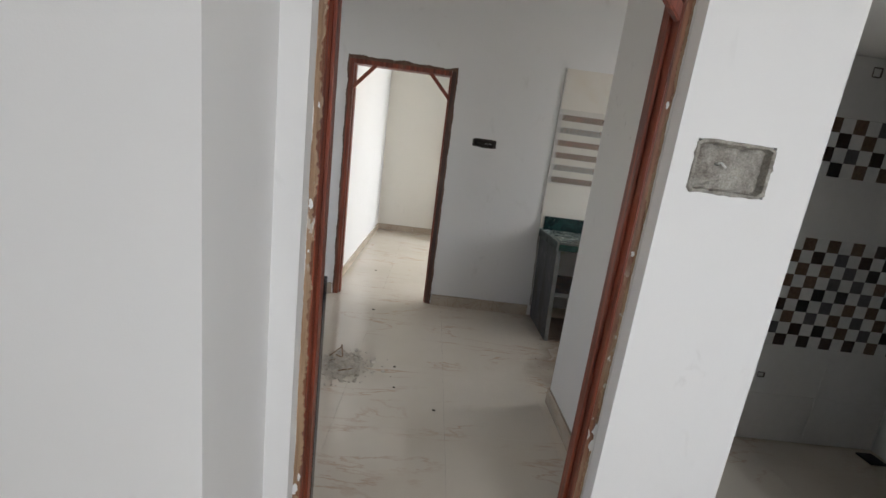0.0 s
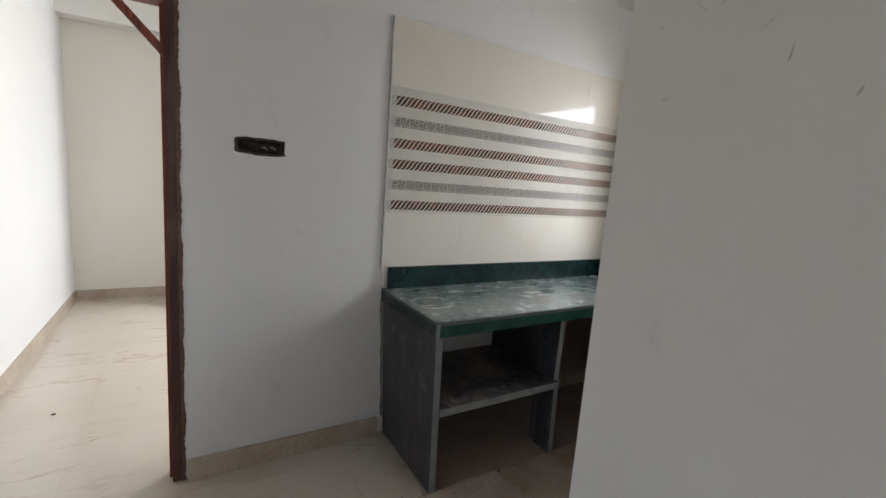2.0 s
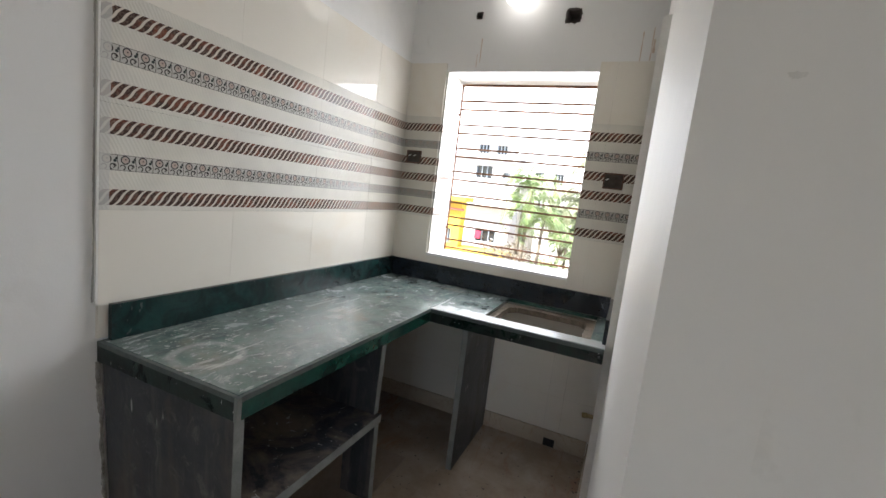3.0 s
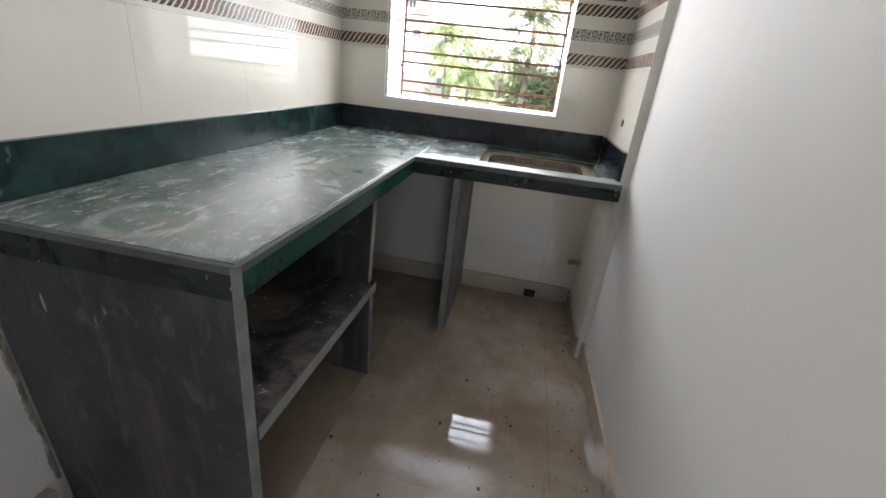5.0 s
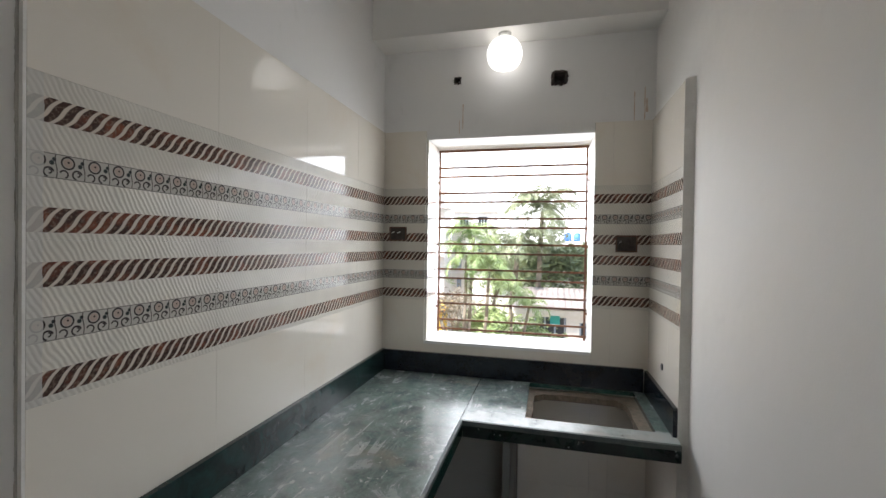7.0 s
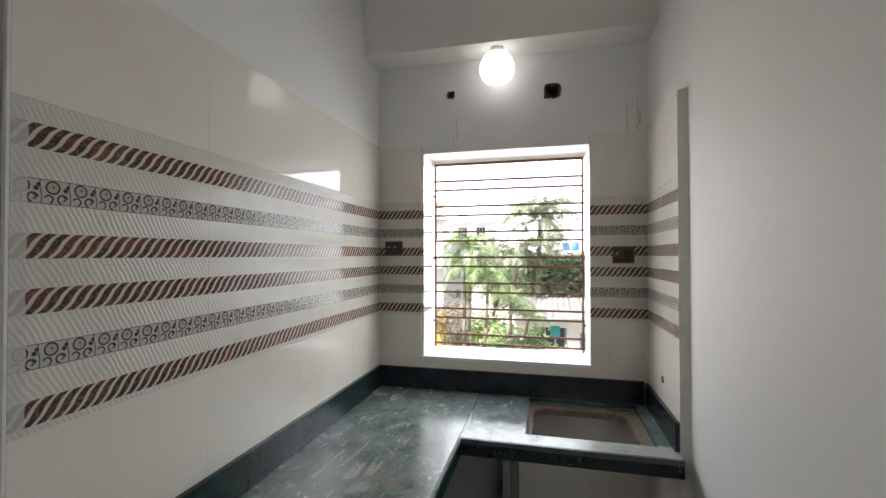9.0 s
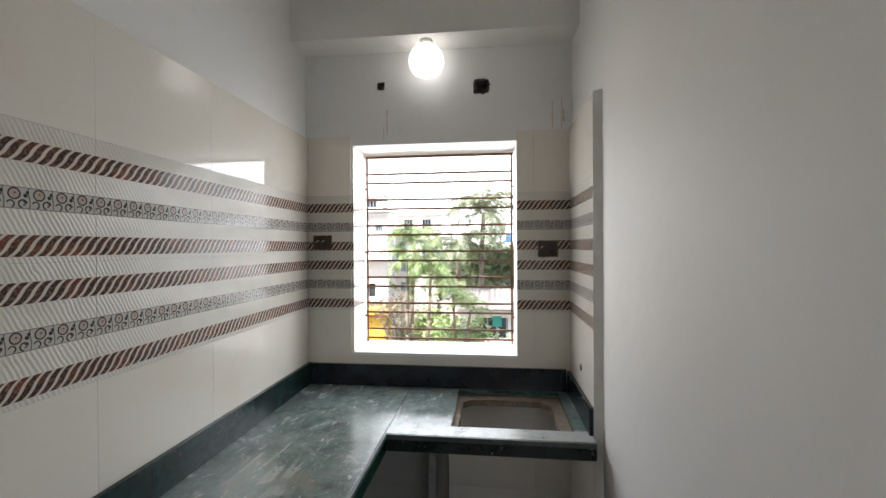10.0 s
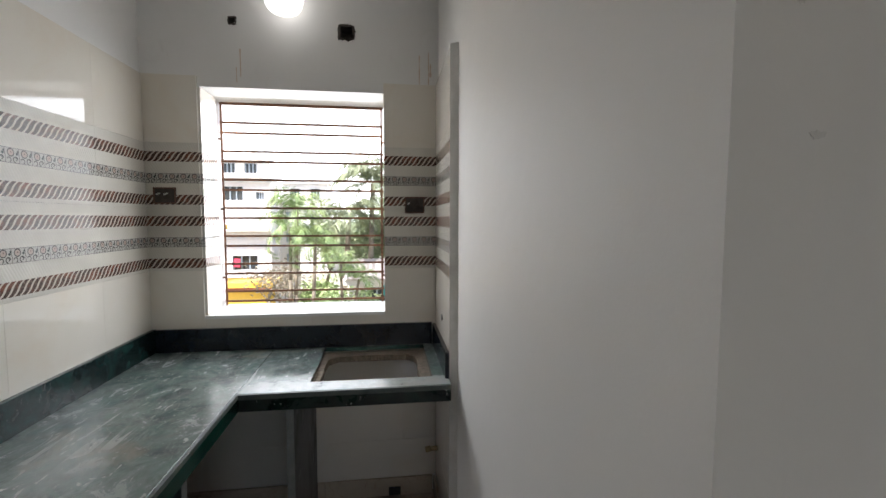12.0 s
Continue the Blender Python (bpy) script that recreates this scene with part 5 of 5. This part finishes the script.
def house(name, label, x0, x1, y0, y1, z1, wall, windows, ledges=(), z0=-3.5, roof_mat=None):
    """A block whose west face looks at the kitchen. windows: (y, z, w, h)."""
    root = thing(name, label, "house", ((x0 + x1) / 2, (y0 + y1) / 2, z0))
    off = Vector(root.location)

    def box(pname, b, mat, parent=root, lab=""):
        bm = bmesh.new()
        add_box(bm, b[0] - off.x, b[1] - off.x, b[2] - off.y, b[3] - off.y, b[4] - off.z, b[5] - off.z)
        return part(pname, bm, mat, parent, lab)

    holes = [(y - w / 2, y + w / 2, z, z + h) for y, z, w, h in windows]
    us = sorted({y0, y1, *[h[i] for h in holes for i in (0, 1)]})
    zs = sorted({z0, z1, *[h[i] for h in holes for i in (2, 3)]})
    bm = bmesh.new()
    for i in range(len(us) - 1):
        for j in range(len(zs) - 1):
            cu, cz = (us[i] + us[i + 1]) / 2, (zs[j] + zs[j + 1]) / 2
            if not any(h[0] < cu < h[1] and h[2] < cz < h[3] for h in holes):
                add_box(bm, x0 - off.x, x0 + 0.25 - off.x, us[i] - off.y, us[i + 1] - off.y, zs[j] - off.z, zs[j + 1] - off.z)
    bmesh.ops.remove_doubles(bm, verts=bm.verts, dist=0.001)
    part("front_wall", bm, wall, root)
    box("side_wall", (x0 + 0.25, x1, y0, y0 + 0.25, z0, z1), wall)
    box("side_wall", (x0 + 0.25, x1, y1 - 0.25, y1, z0, z1), wall)
    box("back_wall", (x1 - 0.25, x1, y0 + 0.25, y1 - 0.25, z0, z1), wall)
    box("roof", (x0 - 0.25, x1 + 0.2, y0 - 0.2, y1 + 0.2, z1, z1 + 0.16), roof_mat or wall)
    for (z, h, d, mat) in ledges:
        box("ledge", (x0 - d, x0 - 0.002, y0 - 0.1, y1, z, z + h), mat)
    for y, z, w, h in windows:
        win = box("window", (x0 + 0.14, x0 + 0.18, y - w / 2, y + w / 2, z, z + h), M_GLASS_DARK)
        for k in range(4):
            yy = y - w / 2 + (k + 0.02) * (w - 0.06) / 3
            box("window_frame", (x0 + 0.08, x0 + 0.14, yy, yy + 0.06, z, z + h), M_SHUTTER, win)
    return root


house("apartment_house", "pale weathered apartment house with shuttered windows and a flat roof", 23, 24.6, 10.72, 24, 3.5, M_RENDER,
                  [(12.45, 2.45, 0.95, 0.66), (17.0, 2.35, 1.6, 1.0), (11.97, -0.96, 1.2, 0.7), (17.2, -1.2, 1.5, 1.2), (11.2, 2.5, 0.4, 0.35)],
                  [(0.95, 0.12, 0.5, M_RENDER2), (0.55, 0.03, 0.02, M_RENDER2), (0.25, 0.03, 0.02, M_RENDER2), (-0.1, 0.03, 0.02, M_RENDER2), (3.3, 0.12, 0.12, M_RENDER2)])
house("roof_shed", "small weathered roof shed with dark openings on the apartment house", 23.4, 24.5, 11.1, 14.2, 4.42, M_RENDER2, [(12.75, 3.8, 0.62, 0.48), (11.72, 3.8, 0.6, 0.48)], z0=3.66)
house("stair_tower", "narrow cream stair tower with dark slits beside the apartment house", 24.4, 25.6, 9.85, 10.66, 2.35, M_LOW, [(10.2, 1.4, 0.28, 0.5), (10.2, 0.3, 0.28, 0.5), (10.2, -0.8, 0.28, 0.5)], [(1.1, 0.05, 0.06, M_RENDER2), (0.0, 0.05, 0.06, M_RENDER2)])
house("far_block", "far grey apartment block behind the palms", 42, 45, 10.5, 14.5, 4.75, M_RENDER2, [(11.6, 3.3, 0.9, 1.0), (13.4, 3.3, 0.9, 1.0), (11.6, 0.6, 0.9, 1.2), (13.4, 0.6, 0.9, 1.2)], [(2.4, 0.2, 0.3, M_RENDER)])
house("yellow_house", "bright yellow painted house with a red roof band", 15.5, 16.4, 8.95, 10.5, -0.66, M_YELLOW, [(9.98, -1.75, 0.42, 0.42)], [(-0.78, 0.08, 0.12, M_REDLINE)])
house("yellow_house", "taller yellow painted house wing with a dark window", 15.5, 15.95, 10.56, 16.0, 1.2, M_YELLOW, [(11.1, -0.4, 0.4, 0.55)], [(0.85, 0.08, 0.1, M_REDLINE)])
house("low_house", "low cream house with a pale sheet roof", 15.0, 17.5, 0.5, 6.3, -0.56, M_LOW, [(5.25, -1.35, 1.0, 0.68), (4.1, -1.3, 0.5, 0.5)], [(-1.6, 0.08, 0.2, M_RENDER2)])
house("far_house", "pale flat-roofed house behind the trees", 24, 29, -4, 5.15, 0.15, M_RENDER, [(4.3, -1.2, 0.5, 0.5), (2.6, -1.0, 0.9, 0.9)])
house("tank_house", "distant pale house carrying roof tanks", 30, 36, -2, 5.0, 1.75, M_RENDER2, [(3.6, 0.6, 0.9, 0.7)])

# sheet roof of the low house, corrugated
bm = bmesh.new()
rows = []
for i in range(61):
    y = 0.75 + i * 0.095
    z = 0.025 * (i % 2)
    rows.append([bm.verts.new((14.55, y, -0.34 + z)), bm.verts.new((17.6, y, 0.02 + z))])
for a, b in zip(rows, rows[1:]):
    bm.faces.new((a[0], b[0], b[1], a[1]))
bmesh.ops.solidify(bm, geom=bm.faces[:], thickness=0.02)
tagged(finish("sheet_roof", bm, M_ROOF), "pale sloping corrugated sheet roof on the low house", "roof")
bm = bmesh.new()
add_beam(bm, (14.97, 4.95, -0.78), (14.97, 5.25, -0.78), 0.02, 0.34, 0, 0.004)
tagged(finish("plastic_sheet", bm, M_TEAL), "teal plastic sheet hung on the low house wall", "plastic sheet")
bm = bmesh.new()
add_beam(bm, (22.96, 12.2, -0.62), (22.96, 12.5, -0.6), 0.03, 0.42, 0, 0.004)
tagged(finish("hanging_cloth", bm, M_CLOTH), "red cloth hung out at the apartment window", "cloth")
for y in (3.5, 4.1):
    bm = bmesh.new()
    add_tube(bm, (31, y, 1.91), (31, y, 2.4), 0.25, 0.24, 18)
    add_tube(bm, (31, y, 2.4), (31, y, 2.52), 0.24, 0.1, 18)
    tagged(finish("water_tank", bm, M_TANK), "blue plastic roof water tank", "water tank", "roof tanks")
bm = bmesh.new()
add_box(bm, 12.2, 12.4, 3.0, 7.4, -3.5, -1.3, 0, 0.02)
tagged(finish("boundary_wall", bm, M_RENDER2), "low pale boundary wall in front of the trees", "wall")


def palm(name, label, base, height, fronds, length, mat, seed, droop=0.55, stems=1):
    rng = random.Random(seed)
    root = thing(name, label, "palm tree", base)
    tops = []
    for s in range(stems):
        bm = bmesh.new()
        p = Vector((rng.uniform(-0.35, 0.35) * (stems > 1), rng.uniform(-0.45, 0.45) * (stems > 1), 0))
        d = Vector((rng.uniform(-0.05, 0.05), rng.uniform(-0.08, 0.08), 1))
        h = height * rng.uniform(0.75, 1.0) if stems > 1 else height
        r = 0.05 if stems > 1 else 0.12
        n = 8
        for k in range(n):
            q = p + d * (h / n)
            add_tube(bm, p, q, r * (1.15 - 0.05 * k), r * (1.05 - 0.05 * k), 8)
            p = q
            d.y += rng.uniform(-0.03, 0.03)
        part("trunk", bm, M_TRUNK, root)
        tops.append(p.copy())
    bm = bmesh.new()
    for top in tops:
        for k in range(fronds):
            a = math.tau * k / fronds + rng.uniform(-0.3, 0.3)
            rise = rng.uniform(-0.1, 1.5)
            L = length * rng.uniform(0.75, 1.1)
            out = Vector((math.cos(a), math.sin(a), 0))
            pts = []
            p, slope = top.copy(), rise
            m = 16
            for i in range(m + 1):
                pts.append(p.copy())
                dirv = (out * math.cos(slope) + Vector((0, 0, 1)) * math.sin(slope))
                p = p + dirv * (L / m)
                slope -= droop * (0.10 + 0.012 * i)
            side = Vector((-out.y, out.x, 0))
            for i in range(1, m):
                t = i / m
                ll = L * 0.30 * math.sin(math.pi * min(1, t * 0.9 + 0.12)) + 0.03
                along = (pts[i + 1] - pts[i]).normalized()
                for sgn in (-1, 1):
                    for sub in (0.0, 0.33, 0.67):
                        b0 = pts[i].lerp(pts[i + 1], sub)
                        tip = b0 + (side * sgn * 0.62 + along * 0.55 + Vector((0, 0, rng.uniform(-0.85, -0.05)))).normalized() * ll * rng.uniform(0.8, 1.1)
                        midp = b0.lerp(tip, 0.45) + Vector((0, 0, 0.02))
                        w = along * 0.0095 * length
                        v = [bm.verts.new(q) for q in (b0, midp - w, tip, midp + w)]
                        bm.faces.new(v)
                if i % 2 == 0:
                    q0, q1 = pts[i], pts[min(i + 2, m)]
                    v = [bm.verts.new(q) for q in (q0 + side * 0.012, q1 + side * 0.008, q1 - side * 0.008, q0 - side * 0.012)]
                    bm.faces.new(v)
    part("crown", bm, mat, root)
    return root


palm("areca_palm", "bright green clustered garden palm with arching fronds", (11.0, 6.95, -3.5), 5.5, 14, 1.05, M_PALM, 2, 1.0, 3)
palm("areca_palm", "smaller green garden palm with arching fronds", (12.6, 6.55, -3.5), 3.9, 11, 0.95, M_PALM, 7, 1.0, 2)
palm("areca_palm", "low green garden palm beside the yellow house", (12.6, 7.75, -3.5), 1.3, 9, 0.8, M_PALM, 9, 0.9, 3)
palm("coconut_palm", "tall dusty coconut palm above the roofs", (18.0, 5.95, -3.5), 6.5, 24, 2.3, M_COCO, 4, 0.95, 1)
palm("coconut_palm", "leaning dusty coconut palm behind the garden", (17.5, 6.9, -3.5), 5.2, 20, 2.1, M_COCO, 12, 0.95, 1)


def tree(label, base, height, radius, count, mat, seed, leaf=0.11):
    rng = random.Random(seed)
    root = thing("tree", label, "tree", base)
    bm = bmesh.new()
    tips = []

    def limb(p, d, length, r, level):
        n = 3
        for k in range(n):
            q = p + d * (length / n)
            add_tube(bm, p, q, r, r * 0.82, 7)
            p, r = q, r * 0.82
            d = (d + Vector((rng.uniform(-0.2, 0.2), rng.uniform(-0.2, 0.2), rng.uniform(-0.05, 0.12)))).normalized()
        tips.append(p.copy())
        if level < 3:
            for k in range(3 if level else 5):
                nd = (d + Vector((rng.uniform(-1, 1), rng.uniform(-1, 1), rng.uniform(-0.2, 0.6))) * 0.85).normalized()
                limb(p, nd, length * 0.62, r * 0.7, level + 1)

    limb(Vector((0, 0, 0)), Vector((0, 0, 1)), height * 0.45, 0.14, 0)
    part("trunk", bm, M_TRUNK, root)
    bm = bmesh.new()
    for k in range(count):
        c = tips[rng.randrange(len(tips))]
        p = c + Vector((rng.gauss(0, 1), rng.gauss(0, 1), rng.gauss(0, 0.7))) * radius * 0.17
        a = Euler((rng.uniform(-1.0, 1.0), rng.uniform(-1.0, 1.0), rng.uniform(0, 6.3))).to_matrix()
        s = leaf * rng.uniform(0.6, 1.3)
        v = [bm.verts.new(p + a @ Vector(q)) for q in ((0, -s, 0), (s * 0.38, 0, 0.02), (0, s, 0), (-s * 0.38, 0, 0.02))]
        bm.faces.new(v)
    part("crown", bm, mat, root)
    return root


tree("dense dark green mango tree behind the low house", (19.5, 5.1, -3.5), 5.0, 2.1, 7000, M_LEAF, 21, 0.13)
tree("green leafy tree beside the coconut palm", (22.5, 6.6, -3.5), 4.7, 2.2, 6000, M_LEAF, 22, 0.15)
tree("bright green shrub in front of the low house", (13.6, 6.05, -3.5), 2.9, 1.2, 1500, M_PALM, 23, 0.09)
tree("dry brown tangle of twigs beside the yellow house", (14.6, 8.35, -3.5), 3.6, 1.3, 900, M_DRY, 24, 0.07)

tree("sunlit yellow-green tree behind the palms", (17.0, 7.2, -3.5), 2.6, 1.4, 2600, M_PALM, 25, 0.12)
tree("dusty green tree beside the far block", (26.0, 8.6, -3.5), 4.6, 2.0, 4200, M_COCO, 26, 0.16)


# ---- floor tiles ----
def floor_tiles():
    cache = {}
    s, t = 0.6, 0.012
    for i in range(-4, 7):
        for j in range(-2, 18):
            x0, y0 = 0.06 + i * s, 0.16 + j * s
            x1, y1 = min(x0 + s, 3.6), min(y0 + s, 10.2)
            x0, y0 = max(x0, -1.99), max(y0, -0.6)
            if x1 - x0 < 0.02 or y1 - y0 < 0.02:
                continue
            key = (round(x1 - x0, 3), round(y1 - y0, 3))
            if key not in cache:
                w, h = key
                e, g = 0.0004, 0.0002
                bm = bmesh.new()
                lo = [bm.verts.new(p) for p in ((g, g, -t), (w - g, g, -t), (w - g, h - g, -t), (g, h - g, -t))]
                mid = [bm.verts.new(p) for p in ((g, g, -e), (w - g, g, -e), (w - g, h - g, -e), (g, h - g, -e))]
                hi = [bm.verts.new(p) for p in ((g + e, g + e, 0), (w - g - e, g + e, 0), (w - g - e, h - g - e, 0), (g + e, h - g - e, 0))]
                for r0, r1 in ((lo, mid), (mid, hi)):
                    for q in range(4):
                        bm.faces.new((r0[q], r0[(q + 1) % 4], r1[(q + 1) % 4], r1[q]))
                bm.faces.new(hi)
                me = bpy.data.meshes.new("floor_tile")
                bm.to_mesh(me)
                bm.free()
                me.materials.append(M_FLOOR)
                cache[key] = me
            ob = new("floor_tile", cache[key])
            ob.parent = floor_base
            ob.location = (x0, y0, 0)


floor_tiles()
